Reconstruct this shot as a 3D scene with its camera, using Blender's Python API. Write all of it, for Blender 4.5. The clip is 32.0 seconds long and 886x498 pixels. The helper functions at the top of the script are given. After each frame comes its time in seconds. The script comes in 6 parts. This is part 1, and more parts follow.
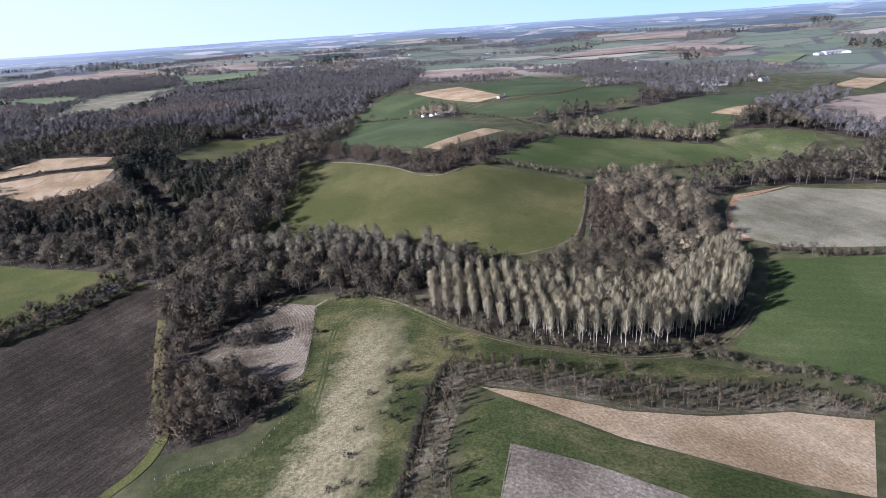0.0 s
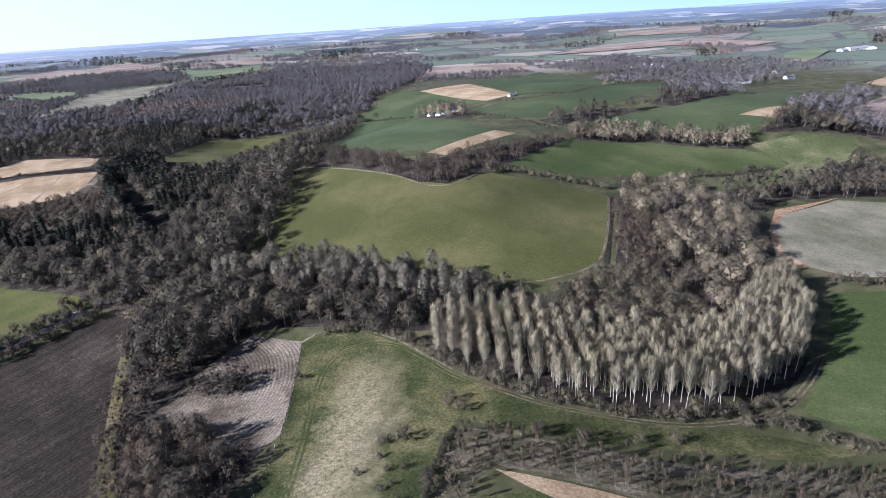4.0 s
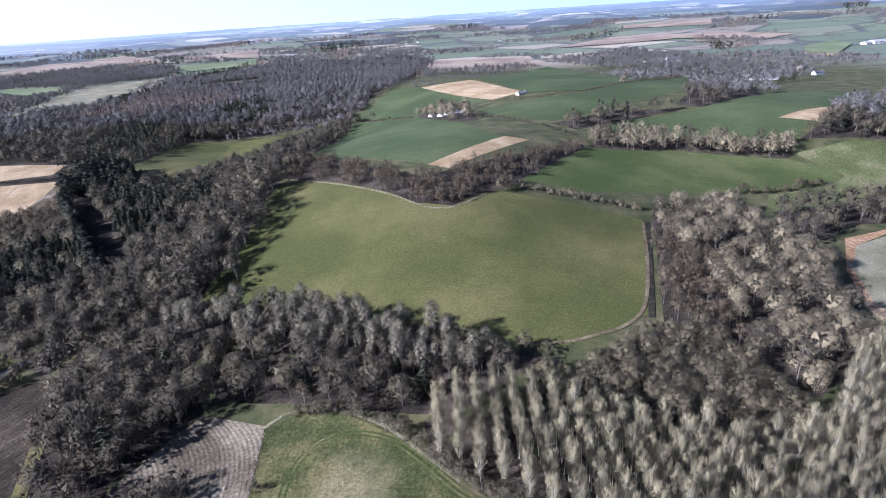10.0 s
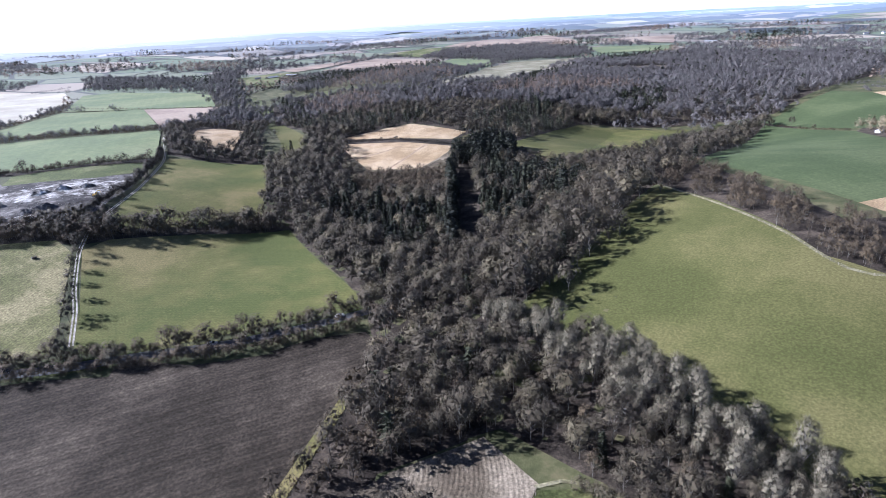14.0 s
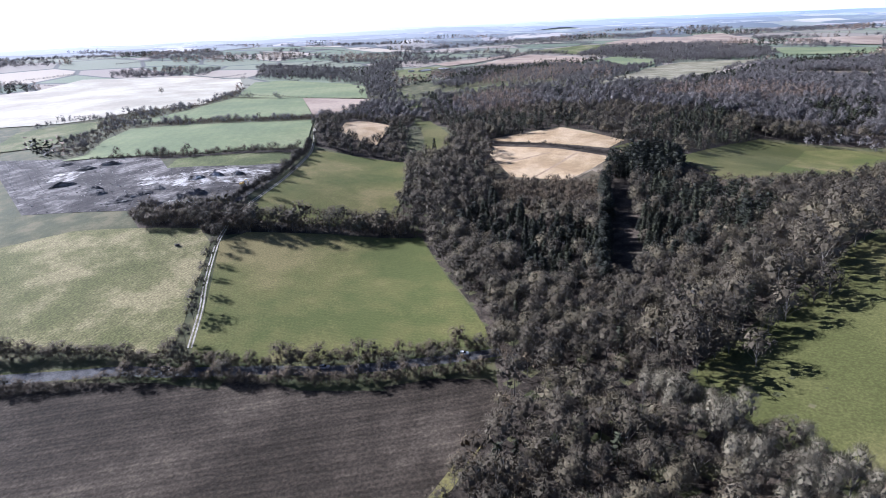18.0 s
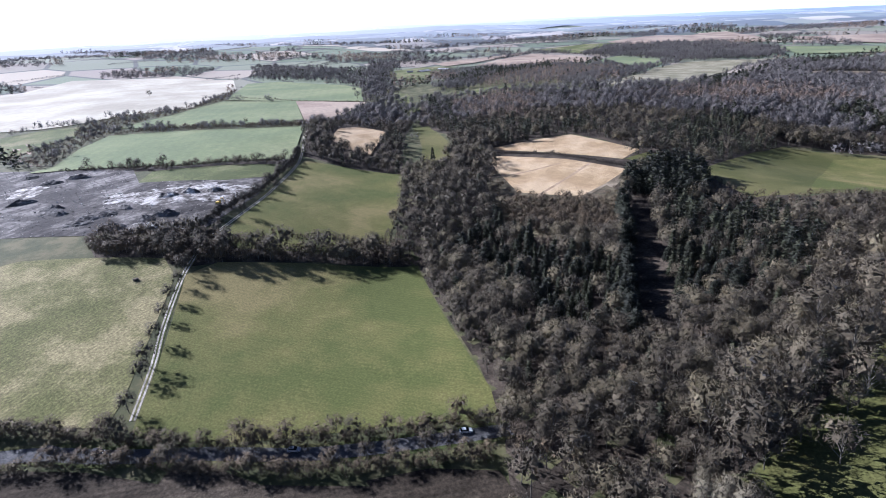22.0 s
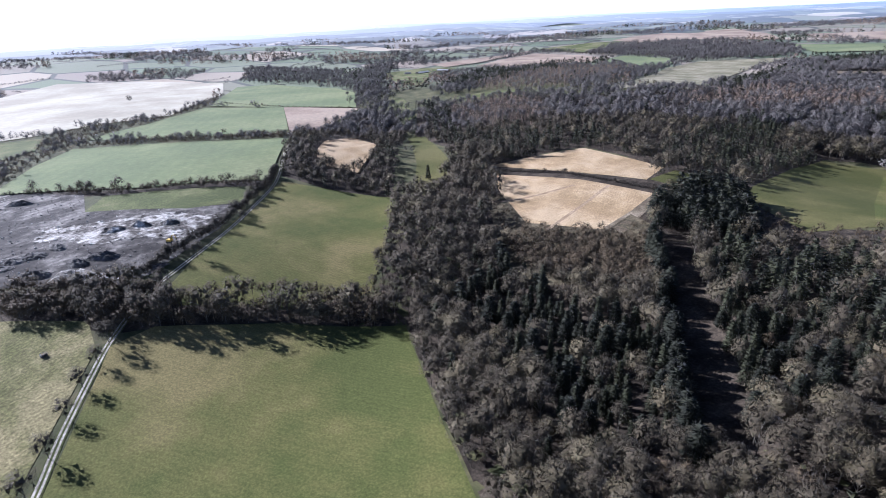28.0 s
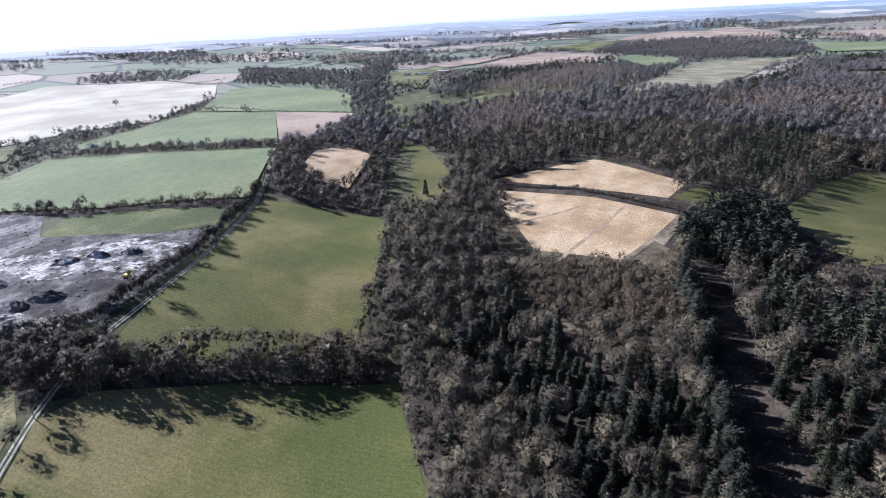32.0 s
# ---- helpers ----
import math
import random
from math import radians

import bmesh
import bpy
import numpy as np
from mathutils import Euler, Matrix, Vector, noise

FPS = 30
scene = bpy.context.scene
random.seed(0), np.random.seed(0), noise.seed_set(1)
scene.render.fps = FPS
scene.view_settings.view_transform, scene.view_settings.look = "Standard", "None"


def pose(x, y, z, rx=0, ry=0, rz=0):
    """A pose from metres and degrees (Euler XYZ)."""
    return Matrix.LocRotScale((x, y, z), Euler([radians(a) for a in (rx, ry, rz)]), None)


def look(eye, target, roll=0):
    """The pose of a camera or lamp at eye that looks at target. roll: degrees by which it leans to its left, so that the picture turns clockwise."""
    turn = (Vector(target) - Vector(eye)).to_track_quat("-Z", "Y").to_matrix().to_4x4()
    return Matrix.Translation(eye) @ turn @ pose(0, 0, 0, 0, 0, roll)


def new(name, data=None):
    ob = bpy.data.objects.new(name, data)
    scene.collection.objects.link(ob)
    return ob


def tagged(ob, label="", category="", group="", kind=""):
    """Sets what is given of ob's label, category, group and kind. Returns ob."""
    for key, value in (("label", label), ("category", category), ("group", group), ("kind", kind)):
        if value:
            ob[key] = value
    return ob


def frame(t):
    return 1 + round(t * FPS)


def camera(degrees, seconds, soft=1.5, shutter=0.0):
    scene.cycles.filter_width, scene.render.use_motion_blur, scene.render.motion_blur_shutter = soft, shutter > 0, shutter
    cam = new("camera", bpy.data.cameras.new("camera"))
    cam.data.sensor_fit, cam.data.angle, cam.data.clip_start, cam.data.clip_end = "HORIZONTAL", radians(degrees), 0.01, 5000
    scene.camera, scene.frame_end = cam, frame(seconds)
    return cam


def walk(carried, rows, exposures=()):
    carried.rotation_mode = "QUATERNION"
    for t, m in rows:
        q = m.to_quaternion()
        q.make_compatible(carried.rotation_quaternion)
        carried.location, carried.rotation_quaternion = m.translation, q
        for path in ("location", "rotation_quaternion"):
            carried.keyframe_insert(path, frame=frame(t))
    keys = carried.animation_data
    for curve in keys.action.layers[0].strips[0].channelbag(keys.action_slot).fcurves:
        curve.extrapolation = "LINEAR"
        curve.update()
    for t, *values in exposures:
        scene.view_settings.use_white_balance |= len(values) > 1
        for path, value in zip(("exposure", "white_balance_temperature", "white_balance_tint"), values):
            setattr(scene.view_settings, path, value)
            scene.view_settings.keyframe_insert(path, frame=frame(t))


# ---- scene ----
# ---- camera and its walk ----
EXPOSURES = [(0.0, 1.1, 5200, 24), (6.0, 1.32, 5050, 24), (9.0, 1.42, 5000, 24), (12.0, 1.48, 5000, 24), (14.0, 1.6, 5050, 22), (16.5, 1.6, 5100, 22), (19.0, 1.48, 5150, 22), (32.0, 1.42, 5150, 22)]
# seconds, eye x y z, yaw to the left of +y, pitch, roll
PATH = [
    (0.0, 0.0, 0.0, 118.0, 0.00, -21.23, -3.82),
    (1.0, 0.7, 10.6, 117.8, 0.69, -21.32, -3.84),
    (2.0, 1.0, 21.5, 117.6, 0.70, -21.44, -3.82),
    (2.5, 1.0, 26.8, 117.4, 0.72, -21.49, -3.78),
    (4.5, 1.3, 48.3, 117.3, 0.76, -21.73, -3.69),
    (5.0, 1.3, 53.4, 117.3, 0.79, -21.78, -3.68),
    (6.0, 1.1, 63.5, 117.5, 0.81, -21.91, -3.60),
    (7.0, 1.0, 73.9, 117.7, 0.89, -22.04, -3.63),
    (8.0, 0.9, 84.6, 117.5, 0.92, -22.16, -3.65),
    (9.0, 0.8, 95.5, 117.1, 0.92, -22.27, -3.66),
    (10.0, 1.0, 106.2, 116.7, 0.96, -22.37, -3.74),
    (10.5, 1.3, 111.6, 116.5, 2.35, -22.39, -3.78),
    (11.0, 1.5, 117.4, 116.1, 5.32, -22.37, -3.83),
    (11.5, 1.4, 123.3, 115.6, 8.83, -22.31, -3.79),
    (12.0, 0.9, 129.1, 115.2, 12.76, -22.23, -3.72),
    (12.5, -0.1, 134.9, 114.9, 18.30, -22.12, -3.59),
    (13.0, -1.6, 140.6, 114.7, 24.52, -21.99, -3.44),
    (13.5, -3.7, 146.0, 114.6, 31.63, -21.84, -3.11),
    (14.0, -6.4, 151.3, 114.6, 38.67, -21.76, -2.78),
    (14.5, -9.5, 156.4, 114.5, 44.16, -21.70, -2.55),
    (15.0, -13.1, 160.9, 114.5, 47.77, -21.64, -2.43),
    (15.5, -16.9, 164.9, 114.5, 49.92, -21.64, -2.34),
    (17.5, -33.0, 175.6, 114.5, 52.52, -21.61, -2.07),
    (18.0, -37.4, 179.0, 114.5, 52.94, -21.65, -2.12),
    (19.0, -46.7, 186.1, 114.4, 52.99, -21.71, -2.20),
    (20.0, -55.8, 193.8, 114.6, 53.00, -21.75, -2.20),
    (21.0, -64.8, 201.3, 114.9, 53.01, -21.76, -2.22),
    (22.0, -73.7, 208.5, 115.3, 52.99, -21.79, -2.25),
    (23.0, -82.2, 215.7, 115.6, 53.00, -21.79, -2.24),
    (24.0, -90.5, 222.9, 115.8, 52.98, -21.81, -2.25),
    (25.0, -98.6, 230.3, 116.1, 53.02, -21.84, -2.32),
    (25.5, -102.7, 234.1, 116.1, 53.07, -21.87, -2.36),
    (27.5, -120.2, 249.3, 116.5, 53.17, -21.95, -2.48),
    (28.0, -124.7, 253.1, 116.6, 53.20, -21.94, -2.55),
    (29.0, -133.5, 260.7, 116.9, 53.24, -21.95, -2.61),
    (30.0, -142.1, 268.0, 117.1, 53.25, -21.98, -2.64),
    (31.0, -150.6, 275.3, 117.4, 53.36, -22.02, -2.72),
    (32.0, -159.2, 282.5, 117.7, 53.41, -22.06, -2.75),
]
cam = camera(75.60, 32.0, soft=0.9)
walk(cam, [(t, pose(x, y, z, 90 + pitch, 0, yaw) @ pose(0, 0, 0, 0, 0, roll)) for t, x, y, z, yaw, pitch, roll in PATH],
     exposures=EXPOSURES)
# ---- world and sun ----
SUN_AZ, SUN_EL = 248.0, 28.0  # degrees clockwise from +y, and above the horizon
world = bpy.data.worlds.new("sky")
scene.world = world
world.use_nodes = True
wn = world.node_tree
sky = wn.nodes.new("ShaderNodeTexSky")
sky.sky_type, sky.sun_disc = "NISHITA", False
sky.sun_elevation, sky.sun_rotation = radians(SUN_EL), radians(SUN_AZ)
sky.air_density, sky.dust_density, sky.ozone_density = 0.4, 0.3, 1.2
wn.links.new(sky.outputs[0], wn.nodes["Background"].inputs[0])
wn.nodes["Background"].inputs[1].default_value = 0.05
sun_data = bpy.data.lights.new("sun", "SUN")
sun_data.energy, sun_data.angle, sun_data.color = 5.0, radians(0.53), (1.0, 0.94, 0.84)
sun = new("sun", sun_data)
sun_dir = Vector((math.sin(radians(SUN_AZ)) * math.cos(radians(SUN_EL)), math.cos(radians(SUN_AZ)) * math.cos(radians(SUN_EL)), math.sin(radians(SUN_EL))))
sun.matrix_world = look(sun_dir * 400, (0, 0, 0))

# ---- plan ----
# hills and hollows: x, y, height, width
HILLS = [
    (-1200, 400, 7.6, 150), (-1000, 1000, 2.8, 150), (-800, 0, -5.5, 150), (-800, 400, 4, 150), (-800, 600, 3.1, 150),
    (-800, 1000, 7.9, 150), (-600, 200, -3.4, 150), (-600, 400, 13, 150), (-600, 600, -13.6, 150), (-600, 800, 5.3, 150),
    (-600, 1000, 8.4, 150), (-400, 0, -24.8, 150), (-400, 200, 23.3, 150), (-400, 400, -17.5, 150), (-400, 600, 14.8, 150),
    (-400, 800, 4.3, 150), (-200, 0, -4.8, 150), (-200, 200, -10.5, 150), (-200, 400, -13.7, 150), (-200, 600, 5, 150),
]
HILLS += [
    (-200, 800, -30.7, 150), (0, 0, 24.1, 150), (0, 200, -17.8, 150), (0, 400, 23, 150), (0, 600, 19.1, 150),
    (0, 800, -2.2, 150), (0, 1000, 17.9, 150), (200, 0, -15, 150), (200, 200, 3.7, 150), (200, 400, -14.6, 150),
    (200, 600, -2.9, 150), (200, 800, 22.2, 150), (400, 600, 7, 150), (400, 1200, 4.7, 150), (330, 600, 10.7, 60),
    (-640, 520, 8.6, 60), (-660, 580, -9.1, 60), (-490, 480, -6.1, 60), (-10, 400, 7.4, 60), (0, 250, -3, 60),
]
HILLS += [
    (10, 150, 9.7, 60), (-70, 270, -3.3, 60), (-390, 300, 1.6, 60), (110, 550, -4.6, 60), (-330, 380, -6.1, 60),
    (380, 560, -7.1, 60), (270, 500, -5.8, 60), (100, 200, -4.2, 60), (-460, 310, 3.9, 60), (160, 320, 4.6, 60),
    (60, 530, 3.1, 60), (-270, 780, -2.7, 60), (-550, 390, 2.6, 60), (-200, 320, 3.3, 60), (110, 410, -4.2, 60),
    (-400, -200, -3.5, 60), (-250, 150, -3.3, 60), (-350, 630, 2.5, 60), (-260, 220, 3.1, 60), (30, 210, -0.4, 60),
]
HILLS += [
    (-70, 170, -0.5, 60),
]
FIELDS = {}
FIELDS['big_pasture'] = ('pasture_olive', [(-113, 508), (-73, 475), (-35, 435), (-18, 413), (3, 406), (20, 424), (29, 429), (70, 421), (108, 406), (79, 310), (59, 299), (40, 294), (22, 297), (3, 301), (-15, 308), (-39, 319), (-62, 329), (-84, 336), (-108, 338), (-122, 343), (-117, 407), (-118, 478)])
FIELDS['strip_green'] = ('winter_wheat', [(-113, 581), (-119, 874), (-32, 791), (45, 558), (-12, 482)])
FIELDS['strip_stubble'] = ('stubble', [(-12, 482), (48, 563), (67, 553), (2, 470)])
FIELDS['north_green'] = ('winter_wheat', [(-122, 882), (-75, 1037), (-32, 1007), (57, 787), (-34, 805)])
FIELDS['north_stubble'] = ('stubble', [(-32, 1007), (47, 1029), (99, 810), (59, 789)])
FIELDS['far_pink'] = ('fallow_pink', [(-37, 1403), (-28, 1724), (212, 1647), (240, 1460), (187, 1365), (87, 1351)])
FIELDS['east_green_a'] = ('winter_wheat', [(55, 1050), (221, 1348), (271, 881), (163, 771), (102, 795)])
FIELDS['east_green_b'] = ('winter_wheat', [(38, 724), (98, 745), (164, 761), (354, 965), (284, 767), (164, 668), (98, 625), (62, 653)])
FIELDS['east_green_c'] = ('winter_wheat', [(133, 588), (157, 621), (240, 652), (337, 722), (442, 780), (443, 727), (309, 590), (278, 559)])
FIELDS['east_stubble'] = ('stubble', [(290, 604), (323, 622), (373, 644), (316, 589)])
FIELDS['mid_green'] = ('winter_wheat_bright', [(46, 450), (107, 538), (180, 545), (258, 527), (277, 510), (274, 487), (238, 472), (187, 459), (127, 450), (82, 442)])
FIELDS['bowl_pasture'] = ('pasture_bright', [(268, 537), (324, 553), (360, 535), (339, 501), (295, 470), (252, 446), (187, 424), (206, 457), (258, 477), (279, 493)])
FIELDS['round_plough'] = ('drilled_pale', [(205, 372), (257, 400), (310, 378), (368, 343), (297, 270), (237, 280), (188, 283), (174, 294), (171, 311), (183, 342)])
FIELDS['round_margin'] = ('fallow_orange', [(206, 382), (260, 405), (205, 372), (183, 342), (171, 311), (174, 294), (166, 293), (165, 307), (180, 342)])
FIELDS['right_green'] = ('winter_wheat_bright', [(169, 270), (229, 269), (289, 260), (176, 143), (152, 165), (135, 179), (115, 198), (132, 216), (149, 237)])
FIELDS['stub_bottom'] = ('stubble', [(10, 171), (31, 163), (55, 153), (82, 151), (111, 154), (135, 148), (110, 114), (93, 119), (50, 138), (19, 162)])
FIELDS['plot_green'] = ('pasture_dark', [(6, 160), (19, 161), (49, 137), (92, 118), (110, 105), (61, 113), (39, 125), (17, 136), (7, 100), (-3, 101), (-1, 115)])
FIELDS['plot_brown'] = ('drilled_soil', [(16, 136), (39, 125), (60, 113), (79, 102), (7, 100)])
FIELDS['east_fallow'] = ('fallow_pink', [(370, 592), (513, 716), (584, 746), (613, 668), (458, 491), (437, 550)])
FIELDS['east_stubble_b'] = ('stubble', [(585, 857), (683, 936), (707, 896), (594, 798)])
FIELDS['meadow'] = ('meadow_tussock', [(-67, 266), (-56, 273), (-38, 269), (-14, 252), (2, 229), (25, 209), (54, 193), (91, 189), (121, 177), (103, 174), (79, 177), (43, 182), (14, 192), (1, 200), (-6, 181), (-12, 142), (-17, 118), (-17, 103), (-95, 118), (-94, 138), (-91, 145), (-67, 149), (-61, 169), (-60, 203), (-64, 235)])
FIELDS['rough_plot'] = ('rough_brown', [(-117, 220), (-109, 248), (-93, 276), (-68, 268), (-64, 235), (-61, 203), (-67, 191), (-91, 211), (-106, 211)])
FIELDS['plough'] = ('plough', [(-243, 228), (-215, 243), (-190, 272), (-164, 291), (-151, 269), (-137, 227), (-119, 190), (-105, 166), (-107, 147), (-109, 132), (-160, 129)])
FIELDS['plough_b'] = ('plough', [(-310, 135), (-291, 161), (-255, 202), (-220, 232), (-181, 267), (-158, 292), (-153, 287), (-147, 262), (-141, 242), (-133, 224), (-126, 208), (-204, 130)])
FIELDS['pas'] = ('pasture_yellow', [(-263, 217), (-293, 232), (-369, 265), (-375, 283), (-355, 328), (-325, 379), (-252, 346), (-204, 326), (-190, 317), (-211, 287), (-231, 253), (-242, 237)])
FIELDS['pasw'] = ('pasture_rough', [(-468, 118), (-447, 162), (-440, 199), (-393, 261), (-370, 260), (-284, 219), (-272, 211), (-295, 184), (-357, 124)])
FIELDS['pasn'] = ('pasture_yellow', [(-405, 296), (-464, 344), (-503, 377), (-545, 415), (-516, 438), (-475, 471), (-412, 425), (-378, 397), (-360, 381), (-367, 337), (-387, 297)])
FIELDS['tip_strip'] = ('pasture_bright', [(-554, 281), (-586, 299), (-539, 392), (-509, 369), (-512, 335)])
FIELDS['wf1'] = ('winter_wheat_pale', [(-688, 217), (-695, 239), (-769, 267), (-833, 306), (-787, 363), (-737, 423), (-692, 485), (-551, 406), (-586, 323), (-653, 256)])
FIELDS['wf2'] = ('winter_wheat_pale', [(-887, 324), (-917, 358), (-946, 401), (-994, 448), (-1050, 507), (-959, 593), (-729, 501), (-768, 433), (-829, 371)])
FIELDS['wf_pink'] = ('fallow_pink', [(-959, 593), (-852, 661), (-720, 519), (-728, 502)])
FIELDS['wf3'] = ('winter_wheat_pale', [(-1066, 518), (-1371, 666), (-1348, 731), (-1130, 776), (-1037, 758), (-866, 663)])
FIELDS['wf_white'] = ('stubble_pale', [(-1058, 130), (-1578, 96), (-1654, 266), (-1885, 389), (-1756, 558), (-1505, 680), (-1231, 592), (-1007, 444), (-1007, 346), (-983, 287), (-985, 247)])
FIELDS['wf_left'] = ('pasture_bright', [(-824, 159), (-953, 195), (-968, 247), (-955, 292), (-873, 275), (-843, 243), (-803, 216)])
FIELDS['tip'] = ('tip_soil', [(-781, 162), (-673, 239), (-605, 288), (-553, 282), (-512, 335), (-507, 368), (-465, 341), (-423, 294), (-419, 277), (-451, 233), (-506, 176)])
FIELDS['sp_upper'] = ('stubble', [(-477, 569), (-450, 657), (-362, 645), (-352, 607), (-397, 592)])
FIELDS['sp_lower'] = ('stubble', [(-459, 554), (-389, 579), (-332, 586), (-325, 552), (-322, 517), (-340, 500), (-355, 495), (-380, 502)])
FIELDS['dell'] = ('pasture_olive', [(-351, 609), (-352, 644), (-297, 639), (-317, 758), (-315, 816), (-273, 836), (-196, 864), (-171, 702), (-213, 627), (-236, 584), (-276, 612), (-329, 610)])
FIELDS['yellow'] = ('pasture_bright', [(-1334, 1012), (-1365, 1148), (-1282, 1189), (-1159, 1013), (-998, 874), (-1123, 883)])
FIELDS['knoll_field'] = ('stubble', [(-602, 470), (-651, 506), (-676, 550), (-617, 545), (-574, 511), (-539, 478), (-566, 464)])
FIELDS['glade'] = ('pasture_olive', [(-658, 610), (-647, 626), (-521, 561), (-482, 528), (-462, 491), (-485, 497), (-533, 534)])
FIELDS['glade_n'] = ('pasture_bright', [(-800, 784), (-801, 847), (-769, 882), (-680, 896), (-743, 857), (-760, 811)])
FIELDS['far_dark'] = ('drilled_pale', [(-649, 939), (-672, 1043), (-832, 1385), (-859, 1556), (-728, 1712), (-699, 1504), (-632, 1245), (-546, 1027)])
FIELDS['far_pinkb'] = ('fallow_pink', [(-1267, 1236), (-1351, 1396), (-1407, 1597), (-1231, 1608), (-1138, 1558), (-1074, 1444), (-1148, 1371), (-1150, 1249)])
FIELDS['far_grey'] = ('winter_wheat_pale', [(-1082, 1499), (-1113, 1628), (-922, 1582), (-851, 1413), (-855, 1333)])
FIELDS['far_pinkc'] = ('fallow_pink', [(-1448, 2023), (-1522, 2457), (-1395, 2769), (-1120, 2450), (-935, 2139), (-1203, 2105), (-1318, 1979)])
FIELDS['far_bright'] = ('pasture_bright', [(-933, 750), (-875, 752), (-735, 675), (-726, 658), (-785, 680)])
FIELDS['far_pinka'] = ('fallow_pink', [(-1424, 1211), (-1442, 1365), (-1457, 1544), (-1501, 1667), (-1446, 1624), (-1395, 1438), (-1339, 1298), (-1327, 1187)])
FIELDS['far_greenb'] = ('pasture_bright', [(-1514, 1707), (-1477, 1931), (-1395, 2019), (-1355, 1873), (-1269, 1680)])
FIELDS['far_pinkd'] = ('fallow_pink', [(-970, 2354), (-757, 2626), (-634, 2222), (-737, 2201), (-899, 2249)])
FIELDS['far_greenc'] = ('winter_wheat_pale', [(-844, 1995), (-604, 2123), (-555, 1961), (-719, 1828)])
FIELDS['clearing'] = ('rough_brown', [(-556, 1420), (-519, 1454), (-411, 1485), (-380, 1381), (-506, 1324)])
FIELDS['sp_headland'] = ('rough_brown', [(-332, 586), (-326, 586), (-307, 517), (-322, 517), (-325, 552)])
FIELDS['pink_east'] = ('fallow_pink', [(346, 1895), (596, 2210), (862, 1950), (963, 1749), (850, 1682), (704, 1905), (457, 1889)])
FIELDS['pink_east_far'] = ('fallow_pink', [(745, 2668), (1129, 2660), (1006, 2346), (735, 2550)])
FIELDS['green_east'] = ('winter_wheat_pale', [(802, 1434), (920, 1521), (901, 1426), (741, 1227), (732, 1310)])
FIELDS['stub_east'] = ('stubble', [(721, 1301), (748, 1220), (718, 1180), (697, 1248)])
FIELDS['dell_rough'] = ('pasture_yellow', [(-222, 640), (-240, 700), (-268, 815), (-244, 850), (-205, 835), (-190, 700)])
FIELDS['plough_c'] = ('plough', [(-196, 268), (-187, 286), (-172, 301), (-160, 297), (-151, 282), (-146, 264), (-170, 268)])
WOODS = {}
WOODS['mound_wood'] = ('mixed', 9, [(-1241, 1624), (-1308, 1812), (-1196, 2026), (-842, 1974), (-730, 1764), (-939, 1620), (-1119, 1621)])
WOODS['south_wood'] = ('tallmix', 4.8, [(-128, 340), (-108, 336), (-84, 334), (-62, 327), (-39, 317), (-15, 306), (3, 299), (14, 288), (0, 274), (-25, 288), (-62, 304), (-100, 318), (-128, 326)])
WOODS['wood_main'] = ('mixed', 6.8, [(-156, 291), (-187, 316), (-218, 333), (-277, 358), (-322, 378), (-358, 384), (-399, 415), (-475, 474), (-482, 497), (-512, 546), (-530, 580), (-490, 600), (-430, 640), (-380, 660), (-300, 640), (-240, 592), (-212, 615), (-200, 720), (-75, 980), (-95, 695), (-112, 585), (-118, 515), (-120, 478), (-119, 407), (-123, 342), (-65, 319), (3, 299), (35, 290), (-5, 262), (-40, 272), (-60, 278), (-90, 282), (-115, 250), (-150, 272)])
WOODS['poplar_plantation'] = ('poplar', 4.6, [(-9, 242), (0, 236), (17, 219), (35, 207), (57, 199), (83, 198), (103, 204), (121, 214), (143, 242), (154, 279), (138, 272), (114, 245), (90, 235), (67, 240), (43, 255), (13, 268), (-12, 264)])
WOODS['shrub_wood'] = ('willow', 5, [(19, 275), (49, 281), (79, 300), (102, 294), (110, 260), (112, 246), (90, 235), (67, 240), (43, 255)])
WOODS['ditch_belt'] = ('young', 5, [(84, 306), (108, 387), (125, 369), (108, 289), (99, 285)])
WOODS['oak_group'] = ('oak', 8, [(108, 394), (121, 424), (174, 429), (163, 384), (182, 379), (171, 334), (156, 308), (159, 292), (154, 279), (138, 272), (118, 259), (107, 276), (112, 319), (115, 369)])
WOODS['finger_wood'] = ('thicket', 5, [(-150, 275), (-134, 227), (-117, 193), (-102, 156), (-74, 162), (-66, 180), (-66, 197), (-92, 210), (-115, 213), (-122, 222), (-112, 245), (-95, 275), (-90, 285)])
WOODS['north_belt'] = ('young', 3.9, [(-130, 524), (-115, 577), (-14, 454), (66, 518), (108, 552), (107, 540), (46, 450), (23, 421), (4, 404), (-11, 405), (-36, 433), (-78, 477)])
WOODS['east_belt'] = ('oak', 7, [(112, 544), (131, 580), (276, 554), (259, 529)])
WOODS['east_wood_a'] = ('mixed', 10, [(284, 560), (336, 601), (553, 791), (451, 652), (370, 597), (396, 574), (375, 544), (325, 556)])
WOODS['east_wood_b'] = ('mixed', 9, [(191, 425), (253, 441), (336, 488), (277, 406), (223, 404), (195, 379), (185, 385)])
WOODS['bottom_scrub'] = ('scrub', 4, [(1, 195), (22, 186), (61, 173), (120, 168), (143, 155), (135, 148), (112, 155), (82, 152), (55, 154), (31, 164), (10, 173), (4, 166), (-3, 134), (-2, 115), (-15, 117), (-11, 142), (-5, 176)])
